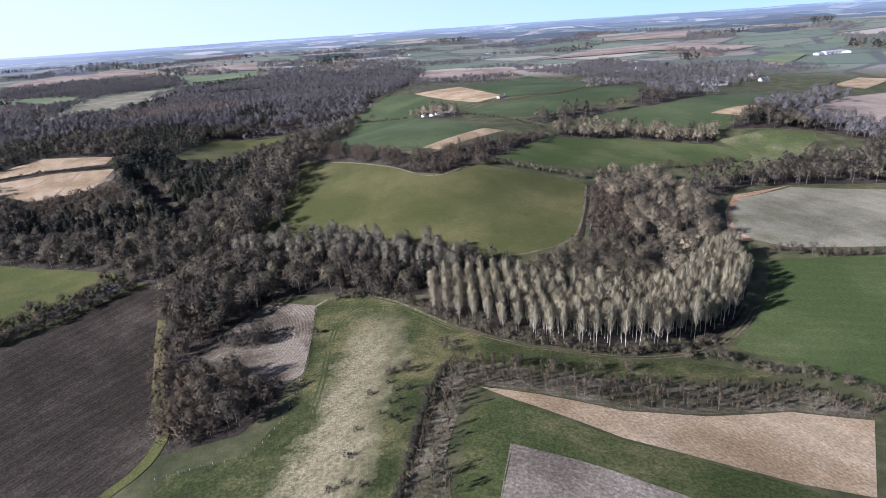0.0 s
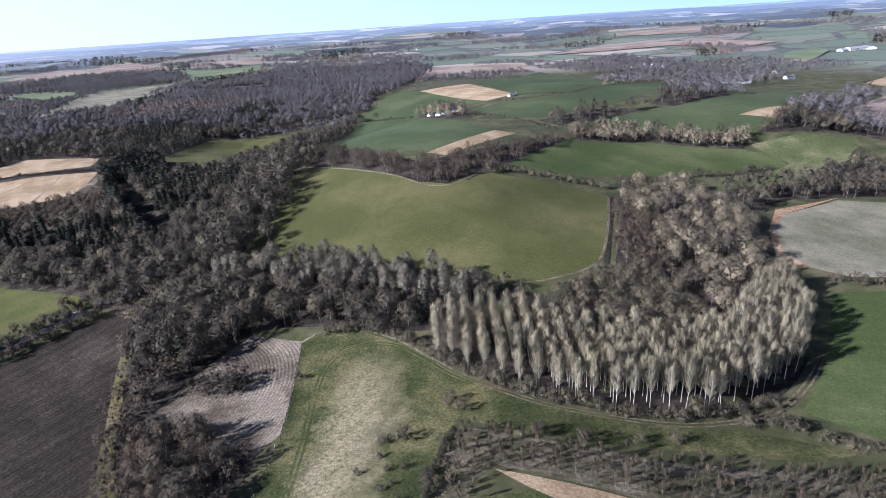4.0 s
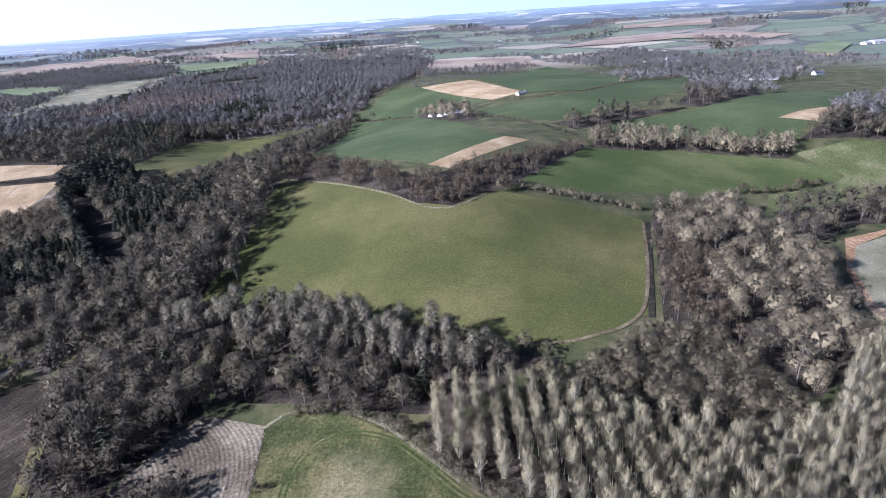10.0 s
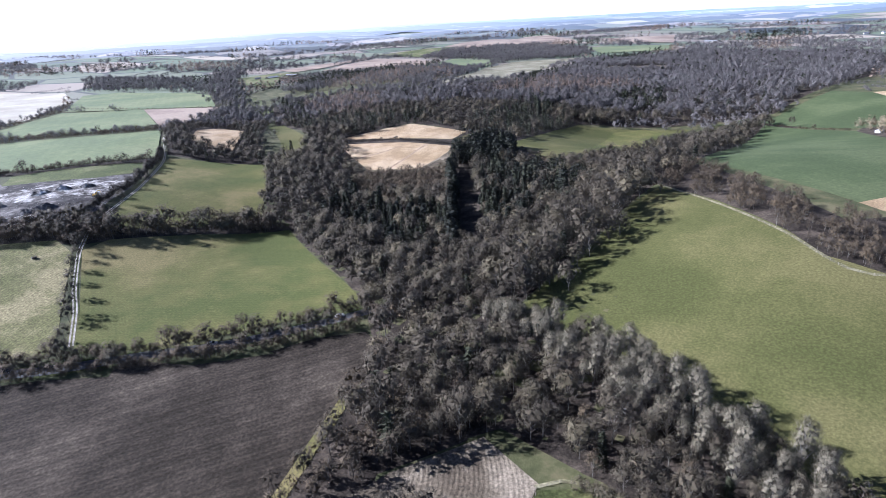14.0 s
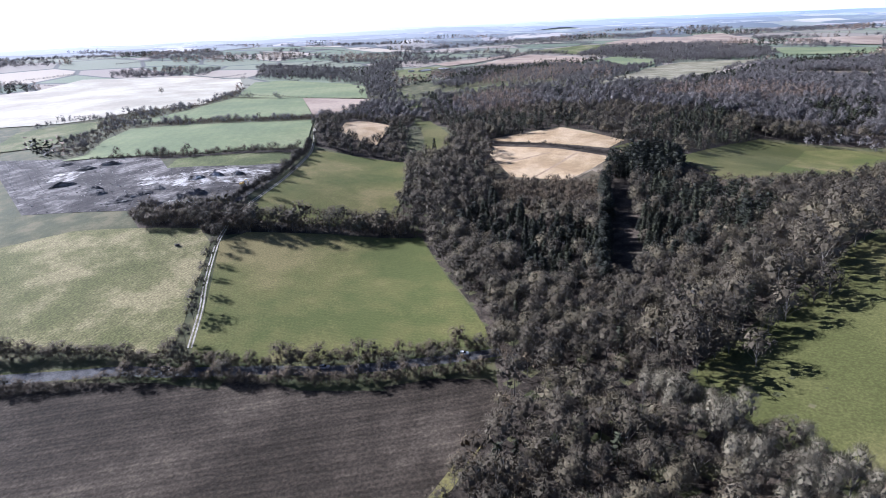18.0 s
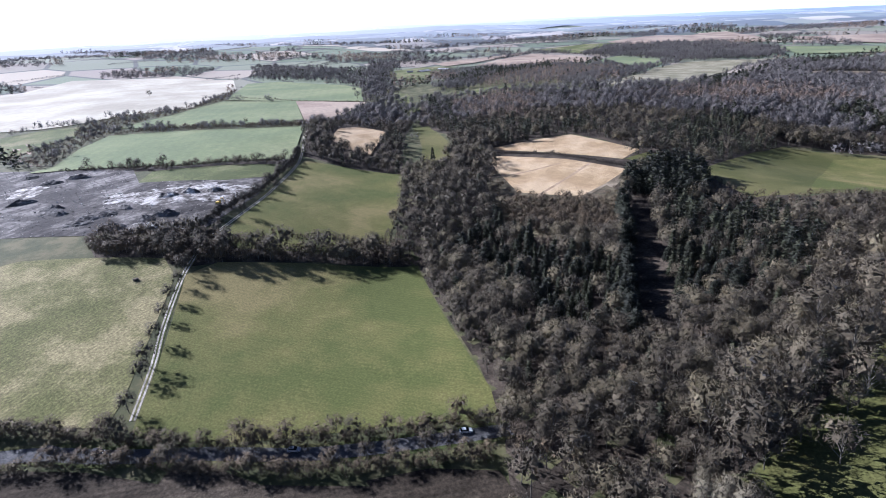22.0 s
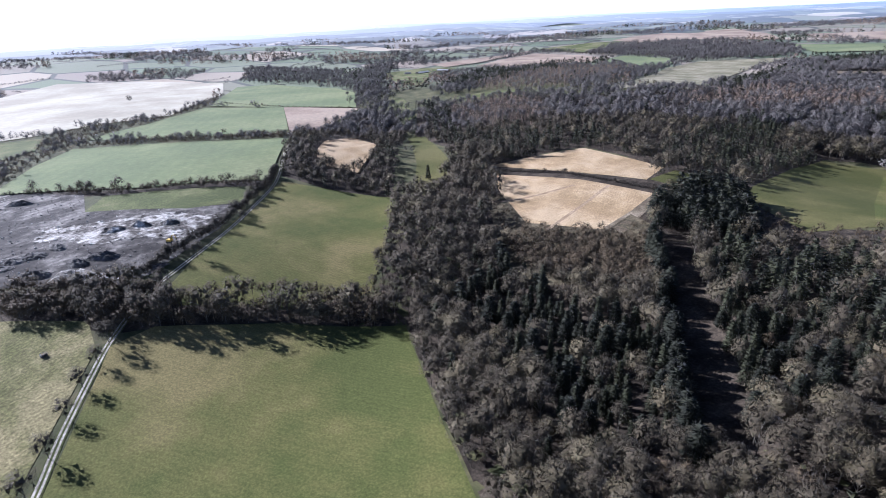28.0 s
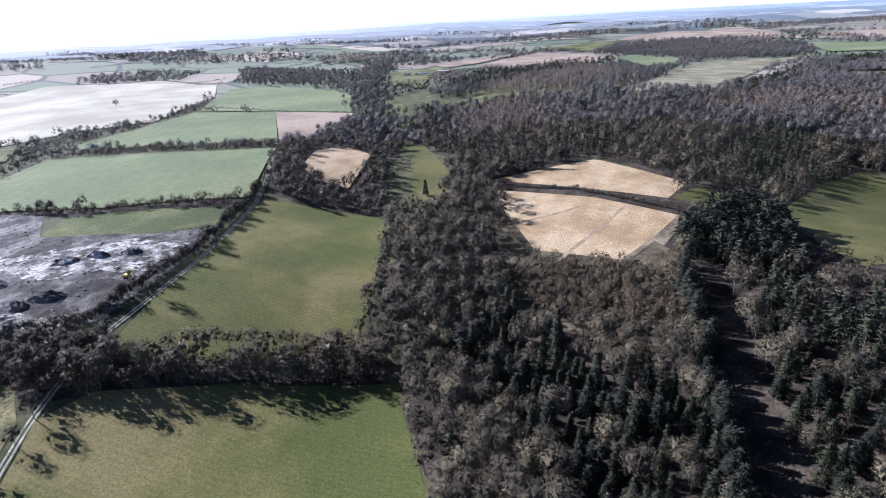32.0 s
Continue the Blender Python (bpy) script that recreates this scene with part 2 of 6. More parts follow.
WOODS['belt_w'] = ('beltmix', 3.7, [(-412, 231), (-447, 232), (-417, 275), (-403, 294), (-365, 336), (-359, 380), (-325, 378), (-355, 332), (-375, 278), (-377, 270)])
WOODS['knoll_wood'] = ('mixed', 6.8, [(-558, 420), (-682, 483), (-741, 539), (-819, 645), (-767, 665), (-672, 616), (-533, 511), (-476, 472), (-516, 438)])
WOODS['far_wood_a'] = ('mixed', 8.2, [(-663, 623), (-792, 720), (-765, 759), (-736, 840), (-621, 896), (-564, 1128), (-665, 1629), (-577, 1829), (-279, 855), (-316, 820), (-297, 647), (-354, 647), (-452, 661), (-474, 589), (-474, 566), (-565, 592)])
WOODS['far_wood_b'] = ('mixed', 8.5, [(-895, 816), (-1109, 1113), (-1100, 1358), (-804, 1297), (-652, 936), (-832, 847), (-818, 802)])
WOODS['far_wood_d'] = ('mixed', 12, [(-1455, 708), (-1870, 874), (-1502, 975), (-1066, 789), (-1238, 783)])
WOODS['far_wood_e'] = ('mixed', 10, [(-819, 645), (-1089, 778), (-1538, 1081), (-1529, 1167), (-1020, 808), (-741, 666), (-663, 623), (-673, 615)])
WOODS['road_wood'] = ('mixed', 8.6, [(-119, 924), (-87, 1072), (-37, 1403), (-28, 1724), (-136, 1929), (-226, 1797), (-498, 1965), (-582, 1418), (-454, 909), (-377, 826), (-273, 846), (-251, 878)])
WOODS['hill_wood_west'] = ('mixed', 11, [(-911, 1276), (-1118, 1564), (-899, 1697), (-816, 1996), (-705, 1611), (-698, 1129)])
WOODS['village_trees'] = ('mixed', 12, [(235, 1428), (474, 1626), (543, 1159), (598, 1074), (473, 885), (382, 828), (351, 980), (299, 1180)])
WOODS['east_copse'] = ('mixed', 11, [(228, 676), (280, 757), (360, 783), (337, 722), (256, 649)])
WOODS['east_wood_c'] = ('mixed', 8, [(301, 575), (381, 614), (432, 542), (444, 474), (406, 429), (397, 495), (369, 544), (337, 556)])
WOODS['east_wood_d'] = ('mixed', 8, [(238, 418), (301, 444), (325, 452), (406, 508), (430, 458), (364, 380), (311, 395), (262, 408)])
WOODS['farm_trees'] = ('oak', 11, [(-33, 782), (-16, 851), (32, 740), (33, 651), (4, 658)])
WOODS['river_belt'] = ('mixed', 11, [(96, 617), (162, 661), (237, 660), (152, 621), (114, 596)])
WOODS['nb2'] = ('mixed', 14, [(-23, 1312), (187, 1365), (188, 1291), (76, 1185)])
WOODS['brown_scrub'] = ('lowthicket', 3.4, [(-358, 492), (-340, 498), (-322, 515), (-306, 515), (-297, 530), (-264, 488), (-273, 471), (-293, 458), (-330, 455), (-350, 470)])
WOODS['dark_knoll'] = ('conifer', 4.4, [(-309, 540), (-319, 587), (-303, 622), (-264, 593), (-246, 554), (-271, 540)])
WOODS['hedge_wf1'] = ('thicket', 4.2, [(-665, 218), (-671, 239), (-584, 322), (-550, 403), (-539, 403), (-543, 383), (-570, 320), (-626, 258)])
WOODS['hedge_wf2'] = ('thicket', 4.2, [(-766, 267), (-837, 307), (-829, 371), (-768, 433), (-728, 503), (-689, 489), (-733, 422), (-784, 362), (-825, 306)])
WOODS['hedge_wf3'] = ('beltmix', 5.5, [(-744, 217), (-832, 243), (-873, 275), (-955, 292), (-1007, 346), (-1007, 444), (-1210, 585), (-1316, 635), (-1066, 518), (-983, 445), (-940, 400), (-907, 356), (-849, 308), (-769, 267), (-697, 239)])
LINES = {}
LINES['track'] = [(-270, 219), (-300, 233), (-323, 242), (-364, 261), (-378, 269), (-404, 287), (-427, 311), (-459, 343), (-497, 374), (-538, 405), (-576, 427), (-625, 452), (-680, 485)]
LINES['road'] = [(-312, 135), (-284, 175), (-272, 193), (-258, 208), (-237, 236), (-217, 260), (-190, 304), (-183, 316)]
LINES['lane_e'] = [(-1, 233), (17, 216), (33, 204), (53, 196), (73, 192), (92, 194), (109, 200), (127, 214), (139, 227)]
LINES['brow_edge'] = [(-68, 266), (-62, 272), (-51, 274), (-39, 270), (-25, 261), (-13, 248), (-1, 234)]
LINES['west_fence'] = [(-68, 266), (-65, 241), (-62, 215), (-61, 196)]
LINES['south_fence'] = [(-95, 143), (-82, 146), (-67, 149), (-61, 164), (-60, 194), (-64, 235), (-67, 264)]
LINES['north_edge'] = [(-118, 510), (-78, 475), (-36, 432), (-11, 405), (4, 404), (23, 423)]
LINES['hill_track'] = [(-50, 165), (-51, 191), (-53, 214), (-54, 233), (-52, 250), (-44, 259), (-33, 260), (-22, 255), (-12, 245), (-2, 232), (8, 222)]
LINES['headland'] = [(-156, 285), (-148, 268), (-140, 246), (-133, 229), (-121, 201), (-106, 174), (-103, 152), (-109, 138)]
LINES['stubble_path_a'] = [(-414, 511), (-407, 512), (-393, 535), (-384, 567)]
LINES['stubble_path_b'] = [(-347, 498), (-355, 542), (-364, 580)]
LINES['pasture_margin'] = [(107, 402), (92, 350), (79, 315), (68, 304), (54, 299), (40, 296), (24, 298)]
LINES['ditch'] = [(110, 403), (80, 308)]
ROWS = {}
ROWS['road_hedge_n'] = ('tallhedge', 2.2, [(-324, 143), (-299, 175), (-276, 199), (-259, 216), (-239, 237), (-221, 261), (-207, 285), (-190, 314)])
ROWS['road_hedge_s'] = ('hedge', 2.2, [(-296, 145), (-275, 174), (-264, 194), (-252, 211), (-230, 233), (-210, 256), (-195, 277), (-177, 305)])
ROWS['track_hedge'] = ('hedge', 1.7, [(-417, 281), (-438, 306), (-471, 345), (-507, 374), (-543, 404), (-577, 424)])
ROWS['stubble_hedge'] = ('lowhedge', 2, [(-466, 560), (-408, 585), (-370, 589), (-339, 592), (-322, 588)])
ROWS['pasture_hedge'] = ('hedge', 3.6, [(31, 428), (45, 436), (79, 428), (114, 419)])
ROWS['green_hedge'] = ('hedge', 4.5, [(176, 454), (223, 466), (257, 482)])
ROWS['round_hedge'] = ('hedge', 3.6, [(175, 281), (199, 272), (230, 270), (287, 259)])
ROWS['meadow_hedge'] = ('hedge', 3.4, [(92, 192), (108, 188), (122, 178), (133, 176), (146, 164), (162, 147)])
ROWS['lane_hedge'] = ('hedge', 2.6, [(-59, 273), (-39, 270), (-24, 263), (-14, 253), (-1, 237), (17, 219), (34, 207), (54, 198), (74, 195), (94, 198), (109, 203)])
ROWS['dark_hedge'] = ('trimmed', 1.5, [(-19, 109), (-16, 120), (-12, 145), (-6, 177), (-1, 193)])
ROWS['farm_hedge'] = ('lowhedge', 4, [(-119, 874), (-34, 794)])
ROWS['farm_hedge_b'] = ('lowhedge', 4, [(29, 683), (109, 575)])
ROWS['stub_hedge'] = ('lowhedge', 4, [(56, 777), (100, 754), (162, 767), (265, 865), (345, 964)])
ROWS['wheat_hedge'] = ('lowhedge', 5, [(-1082, 548), (-967, 594), (-856, 664)])
ROWS['tip_hedge'] = ('lowhedge', 4, [(-671, 239), (-582, 322), (-548, 398)])
ROWS['big_west_row'] = ('row', 4, [(-127, 338), (-122, 365), (-121, 407), (-125, 459), (-122, 501)])
SPOTS = {}
SPOTS['meadow_bush'] = (2.2, [(-24, 190), (-18, 192), (-24, 182), (-21, 175), (-16, 175), (-22, 166), (-19, 168), (-17, 160), (-21, 156), (-25, 160), (-32, 152), (-18, 153), (-33, 138), (-32, 126), (-36, 124), (-27, 124), (-30, 175)])
SPOTS['meadow_tall'] = (4.5, [(-2, 211), (2, 205), (26, 188), (39, 183), (56, 183), (67, 183), (-23, 190), (-17, 190), (-63, 239)])
SPOTS['copse_bush'] = (7, [(-97, 232), (-94, 236), (-89, 234), (-85, 237), (-98, 242), (-92, 241), (-101, 237), (-88, 242)])
SPOTS['track_tree'] = (10, [(-275, 219), (-291, 227), (-299, 231), (-315, 238), (-332, 245), (-347, 252), (-359, 259), (-370, 265)])
SPOTS['lone_tree'] = (9, [(-472, 358), (-431, 318), (-478, 354)])
SPOTS['far_tree'] = (12, [(-1228, 435)])
SPOTS['pine_lone'] = (12, [(-493, 517)])
SPOTS['field_oak'] = (9, [(-382, 324), (-383, 329), (-380, 333), (-379, 338), (-375, 342), (-371, 352), (-367, 355), (-365, 361), (-358, 372), (-385, 301), (-384, 311)])
SPOTS['road_tree'] = (8.5, [(-229, 246), (-214, 275), (-203, 273), (-199, 280), (-192, 289), (-190, 296), (-188, 310), (-180, 311), (-240, 224), (-187, 320), (-261, 213)])
PATCHES = {}
PATCHES['conif_a'] = [(-793, 732), (-731, 730), (-641, 658), (-578, 651), (-509, 677), (-467, 725), (-439, 690), (-462, 619), (-481, 581), (-555, 589), (-687, 654)]
PATCHES['larch_a'] = [(-748, 743), (-727, 806), (-663, 827), (-556, 721), (-597, 677), (-667, 683)]
PATCHES['ridge_conif'] = [(-910, 833), (-1073, 1004), (-1160, 1259), (-1136, 1414), (-1014, 1277), (-911, 1019), (-866, 891)]
PATCHES['ridge_larch'] = [(-866, 891), (-1014, 1277), (-845, 1318), (-710, 956), (-704, 869), (-787, 835)]
PATCHES['conif_b'] = [(-512, 993), (-615, 1215), (-687, 1581), (-615, 1441), (-520, 1130)]
PATCHES['conif_c'] = [(-663, 1694), (-677, 1854), (-610, 1913), (-530, 1696), (-563, 1563)]
PATCHES['larch_b'] = [(-517, 870), (-531, 986), (-478, 1117), (-430, 1122), (-347, 1117), (-326, 1059), (-379, 988), (-442, 923)]
PATCHES['conif_d'] = [(-396, 671), (-409, 781), (-415, 888), (-388, 905), (-358, 810), (-315, 809), (-282, 774), (-295, 689), (-329, 654)]
PATCHES['conif_e'] = [(-350, 999), (-322, 1047), (-282, 1050), (-251, 952), (-289, 925)]
PATCHES['low_scrub'] = [(-430, 523), (-409, 522), (-365, 499), (-319, 520), (-322, 547), (-301, 541), (-268, 480), (-305, 450), (-336, 452)]
PATCHES['low_dell'] = [(-297, 647), (-250, 619), (-230, 688), (-184, 798), (-158, 608), (-198, 573), (-228, 544), (-255, 558)]
PATCHES['sp_gap'] = [(-478, 569), (-412, 596), (-352, 613), (-324, 602), (-318, 586), (-331, 583), (-400, 575), (-455, 549)]
PATCHES['dark_ride'] = [(-299, 539), (-283, 545), (-253, 504), (-230, 474), (-210, 446), (-187, 415), (-180, 398), (-192, 396), (-205, 409), (-227, 440), (-247, 467), (-271, 498)]
LINES['ride'] = [(-290, 538), (-262, 501), (-238, 470), (-218, 443), (-196, 412), (-178, 392)]
PATCHES['conifer_slope'] = [(-317, 401), (-359, 478), (-319, 465), (-276, 435), (-237, 440), (-209, 413), (-195, 387), (-218, 368), (-247, 380), (-280, 395)]
PATCHES['conifer_east'] = [(-245, 497), (-258, 542), (-221, 541), (-195, 565), (-166, 520), (-162, 465), (-171, 437), (-180, 408), (-196, 420), (-219, 452)]
PATCHES['rubble_a'] = [(-512, 251), (-537, 257), (-523, 275), (-509, 327), (-485, 348), (-460, 321), (-472, 297), (-480, 275)]
PATCHES['rubble_b'] = [(-443, 254), (-448, 265), (-432, 277), (-424, 276), (-436, 257)]
PATCHES['rubble_c'] = [(-620, 196), (-623, 221), (-599, 226), (-582, 209)]
HEAPS = [(-433, 295, 'dark'), (-431, 284, 'dark'), (-457, 277, 'dark'), (-455, 266, 'dark'), (-484, 249, 'dark'), (-485, 239, 'dark'), (-438, 266, 'pale'), (-440, 259, 'pale'), (-455, 247, 'dark'), (-494, 304, 'pale'), (-497, 289, 'pale'), (-489, 319, 'pale'), (-489, 260, 'dark'), (-529, 224, 'dark'), (-619, 231, 'dark'), (-663, 219, 'dark'), (-617, 250, 'dark'), (-568, 208, 'dark'), (-515, 224, 'dark'), (-446, 260, 'pale'), (-478, 233, 'dark')]
HOUSES = []
HOUSES += [
    ('farm', 9, 744, 14, 8, 6, 20, 'w'),
    ('farm', -2, 745, 12, 6, 4, 70, 'w'),
    ('barn', 18, 725, 16, 8, 4, 20, 'd'),
    ('farm', -13, 764, 7, 5, 3, 50, 'w'),
    ('house', 442, 1247, 26, 14, 10, 10, 'w'),
    ('house', 466, 1230, 14, 9, 6, 60, 'w'),
    ('house', 450, 1341, 12, 8, 6, 30, 'w'),
    ('barn', 440, 917, 38, 14, 6, 5, 'w'),
]
HOUSES += [
    ('house', 437, 948, 12, 8, 7, 20, 'w'),
    ('house', 483, 1035, 14, 9, 6, 80, 's'),
    ('house', 506, 1026, 14, 9, 6, 15, 'w'),
    ('house', 497, 982, 12, 8, 6, 50, 's'),
    ('house', 571, 1046, 14, 9, 6, 30, 's'),
    ('house', 545, 963, 14, 9, 6, 10, 'w'),
    ('house', 481, 1065, 12, 8, 6, 70, 's'),
    ('house', 543, 1039, 12, 8, 6, 5, 'w'),
]
HOUSES += [
    ('house', -680, 572, 8, 5, 5, 30, 's'),
    ('barn', -1240, 1051, 34, 14, 6, 100, 'd'),
    ('barn', -1241, 1113, 30, 12, 6, 20, 'd'),
    ('house', -1251, 1018, 14, 9, 6, 60, 's'),
    ('barn', 954, 1411, 50, 20, 8, 10, 'w'),
    ('barn', 984, 1418, 40, 18, 7, 80, 'w'),
    ('barn', 923, 1406, 30, 14, 6, 20, 'w'),
    ('house', 93, 794, 12, 7, 4, 30, 's'),
]
HOUSES += [
    ('house', -134, 2613, 14, 9, 6, 20, 'w'),
    ('house', -87, 2627, 14, 9, 6, 60, 'w'),
    ('house', 235, 2489, 16, 10, 7, 10, 'w'),
    ('barn', -545, 2322, 40, 14, 6, 10, 'w'),
    ('house', 405, 1280, 12, 8, 6, 10, 's'),
]
CARS = [(-273, 194, 'black'), (-260, 209, 'black'), (-219, 259, 'silver'), (-190, 305, 'white')]
FEEDER, DIGGER = (-376, 243), (-456, 311)
HILL = np.array(HILLS)


def height(x, y):
    """The lie of the land, for numbers or arrays."""
    x, y = np.asarray(x, float), np.asarray(y, float)
    z = (HILL[:, 2] * np.exp(-((x[..., None] - HILL[:, 0]) ** 2 + (y[..., None] - HILL[:, 1]) ** 2) / (2 * HILL[:, 3] ** 2))).sum(-1)
    r = np.hypot(x + 100, y - 200)
    u = np.clip((r - 1500) / 3300, 0, None)
    ramp = np.clip(u * 4, 0, 1)
    return z + 79 * u**1.3 + ramp * (9 * np.sin(x / 430 + 1.3) * np.sin(y / 520 + 0.4) + 6 * np.sin((x + y) / 260) * np.cos((x - y) / 310))


def inside(poly, x, y):
    """Which of the points lie in the polygon."""
    x, y = np.asarray(x, float), np.asarray(y, float)
    hit = np.zeros(x.shape, bool)
    for (ax, ay), (bx, by) in zip(poly, poly[1:] + poly[:1]):
        cross = (ay > y) != (by > y)
        with np.errstate(divide="ignore", invalid="ignore"):
            at = (bx - ax) * (y - ay) / (by - ay) + ax
        hit ^= cross & (x < at)
    return hit


# ---- materials ----
def blank(name, rough=0.9, spec=0.3, sheen=0.08):
    m = bpy.data.materials.new(name)
    m.use_nodes = True
    n = m.node_tree.nodes
    p = n["Principled BSDF"]
    p.inputs["Roughness"].default_value = rough
    p.inputs["Specular IOR Level"].default_value = spec
    p.inputs["Sheen Weight"].default_value, p.inputs["Sheen Roughness"].default_value = sheen, 0.5
    p.inputs["Sheen Tint"].default_value = (0.85, 0.9, 1.0, 1)
    return m, n, m.node_tree.links, p


def noise_node(n, l, vec, scale, detail=4.0, rough=0.6):
    t = n.new("ShaderNodeTexNoise")
    t.inputs["Scale"].default_value, t.inputs["Detail"].default_value, t.inputs["Roughness"].default_value = scale, detail, rough
    if vec is not None:
        l.new(vec, t.inputs["Vector"])
    return t.outputs["Fac"]


def ramp_node(n, l, fac, stops):
    r = n.new("ShaderNodeValToRGB")
    el = r.color_ramp.elements
    while len(el) < len(stops):
        el.new(0.5)
    for e, (at, c) in zip(el, stops):
        e.position, e.color = at, (*c, 1)
    l.new(fac, r.inputs[0])
    return r.outputs[0]


def mix_node(n, l, fac, a, b, kind="MIX"):
    m = n.new("ShaderNodeMix")
    m.data_type, m.blend_type = "RGBA", kind
    for sock, v in ((m.inputs["Factor"], fac), (m.inputs["A"], a), (m.inputs["B"], b)):
        if isinstance(v, (int, float)):
            sock.default_value = v
        elif isinstance(v, tuple):
            sock.default_value = (*v, 1)
        else:
            l.new(v, sock)
    return m.outputs["Result"]


def math_node(n, l, op, a, b=None, c=None):
    m = n.new("ShaderNodeMath")
    m.operation = op
    for i, v in enumerate((a, b, c)):
        if v is None:
            continue
        if isinstance(v, (int, float)):
            m.inputs[i].default_value = v
        else:
            l.new(v, m.inputs[i])
    return m.outputs[0]


def place(n):
    return n.new("ShaderNodeNewGeometry").outputs["Position"]


def lines_node(n, l, pos, angle, gap, wobble=0.6):
    """Lines across the land: a wave 0..1 along a bearing in degrees, gap metres apart, a little bent."""
    dot = n.new("ShaderNodeVectorMath")
    l.new(pos, dot.inputs[0])
    if isinstance(angle, tuple):  # rings round a place
        dot.operation = "DISTANCE"
        dot.inputs[1].default_value = (*angle, -12)
    else:
        dot.operation = "DOT_PRODUCT"
        dot.inputs[1].default_value = (math.cos(radians(angle)), math.sin(radians(angle)), 0)
    bend = math_node(n, l, "MULTIPLY", noise_node(n, l, pos, 0.012, 2), wobble * 30)
    s = math_node(n, l, "ADD", dot.outputs["Value"], bend)
    s = math_node(n, l, "SINE", math_node(n, l, "MULTIPLY", s, 2 * math.pi / gap))
    return math_node(n, l, "MULTIPLY_ADD", s, 0.5, 0.5)


def land(name, dark, mid, light, big=0.02, fine=0.5, lines=(), rough=0.95, spec=0.1, bump=0.5, extra=None, sheen=0.0, tufts=0.9):
    """Open ground: three tones in large drifts, fine tufts, and tillage lines (angle, gap, strength, wobble)."""
    m, n, l, p = blank(name, rough, spec, sheen)
    pos = place(n)
    tone = ramp_node(n, l, noise_node(n, l, pos, big, 5, 0.62), [(0.4, dark), (0.5, mid), (0.6, light)])
    tuft = noise_node(n, l, pos, fine, 6, 0.7)
    shade = ramp_node(n, l, tuft, [(0.34, (0.5, 0.5, 0.5)), (0.5, (0.95, 0.95, 0.95)), (0.66, (1.6, 1.6, 1.6))])
    col = mix_node(n, l, tufts, tone, shade, "MULTIPLY")
    high = tuft
    for angle, gap, strength, wobble in lines:
        w = lines_node(n, l, pos, angle, gap, wobble)
        broken = math_node(n, l, "MULTIPLY", w, noise_node(n, l, pos, 0.15, 3))
        col = mix_node(n, l, strength, col, ramp_node(n, l, broken, [(0.1, (0.55, 0.55, 0.55)), (0.6, (1.5, 1.5, 1.5))]), "MULTIPLY")
        high = math_node(n, l, "ADD", high, math_node(n, l, "MULTIPLY", w, strength))
    if extra:
        col = extra(n, l, pos, col)
    l.new(col, p.inputs["Base Color"])
    b = n.new("ShaderNodeBump")
    b.inputs["Strength"].default_value, b.inputs["Distance"].default_value = bump, 0.35
    l.new(high, b.inputs["Height"])
    l.new(b.outputs[0], p.inputs["Normal"])
    return m


def ridge_grass(n, l, pos, col):
    """Dry straw-coloured grass along the crest of the hill, with a ragged edge."""
    sep = n.new("ShaderNodeSeparateXYZ")
    l.new(pos, sep.inputs[0])
    x = math_node(n, l, "ADD", sep.outputs[0], 30)
    y = math_node(n, l, "ADD", sep.outputs[1], -245)
    along = math_node(n, l, "ADD", math_node(n, l, "MULTIPLY", x, -0.064), math_node(n, l, "MULTIPLY", y, -0.998))
    across = math_node(n, l, "ADD", math_node(n, l, "MULTIPLY", x, 0.998), math_node(n, l, "MULTIPLY", y, -0.064))
    rag = math_node(n, l, "MULTIPLY", math_node(n, l, "SUBTRACT", noise_node(n, l, pos, 0.05, 6, 0.75), 0.5), 34)
    d = math_node(n, l, "ABSOLUTE", math_node(n, l, "ADD", math_node(n, l, "ADD", across, rag), 2))
    side = n.new("ShaderNodeMapRange")
    side.inputs["From Min"].default_value, side.inputs["From Max"].default_value = 15, 4
    l.new(d, side.inputs["Value"])
    end = n.new("ShaderNodeMapRange")
    end.inputs["From Min"].default_value, end.inputs["From Max"].default_value = -6, 32
    l.new(math_node(n, l, "ADD", along, rag), end.inputs["Value"])
    sweep = lines_node(n, l, pos, 152, 9.0, 0.5)  # swathes that run aslant up the hill
    clumps = ramp_node(n, l, math_node(n, l, "ADD", noise_node(n, l, pos, 0.35, 5, 0.75), math_node(n, l, "MULTIPLY", sweep, 0.12)), [(0.42, (0.15, 0.15, 0.15)), (0.6, (1.0, 1.0, 1.0))])
    band = math_node(n, l, "MULTIPLY", side.outputs[0], end.outputs[0])
    fac = math_node(n, l, "MULTIPLY", math_node(n, l, "POWER", band, 0.7), math_node(n, l, "MULTIPLY_ADD", clumps, 0.45, 0.58))
    straw = ramp_node(n, l, noise_node(n, l, pos, 0.8, 5, 0.7), [(0.34, (0.13, 0.115, 0.055)), (0.62, (0.33, 0.28, 0.165))])
    return mix_node(n, l, fac, col, straw)


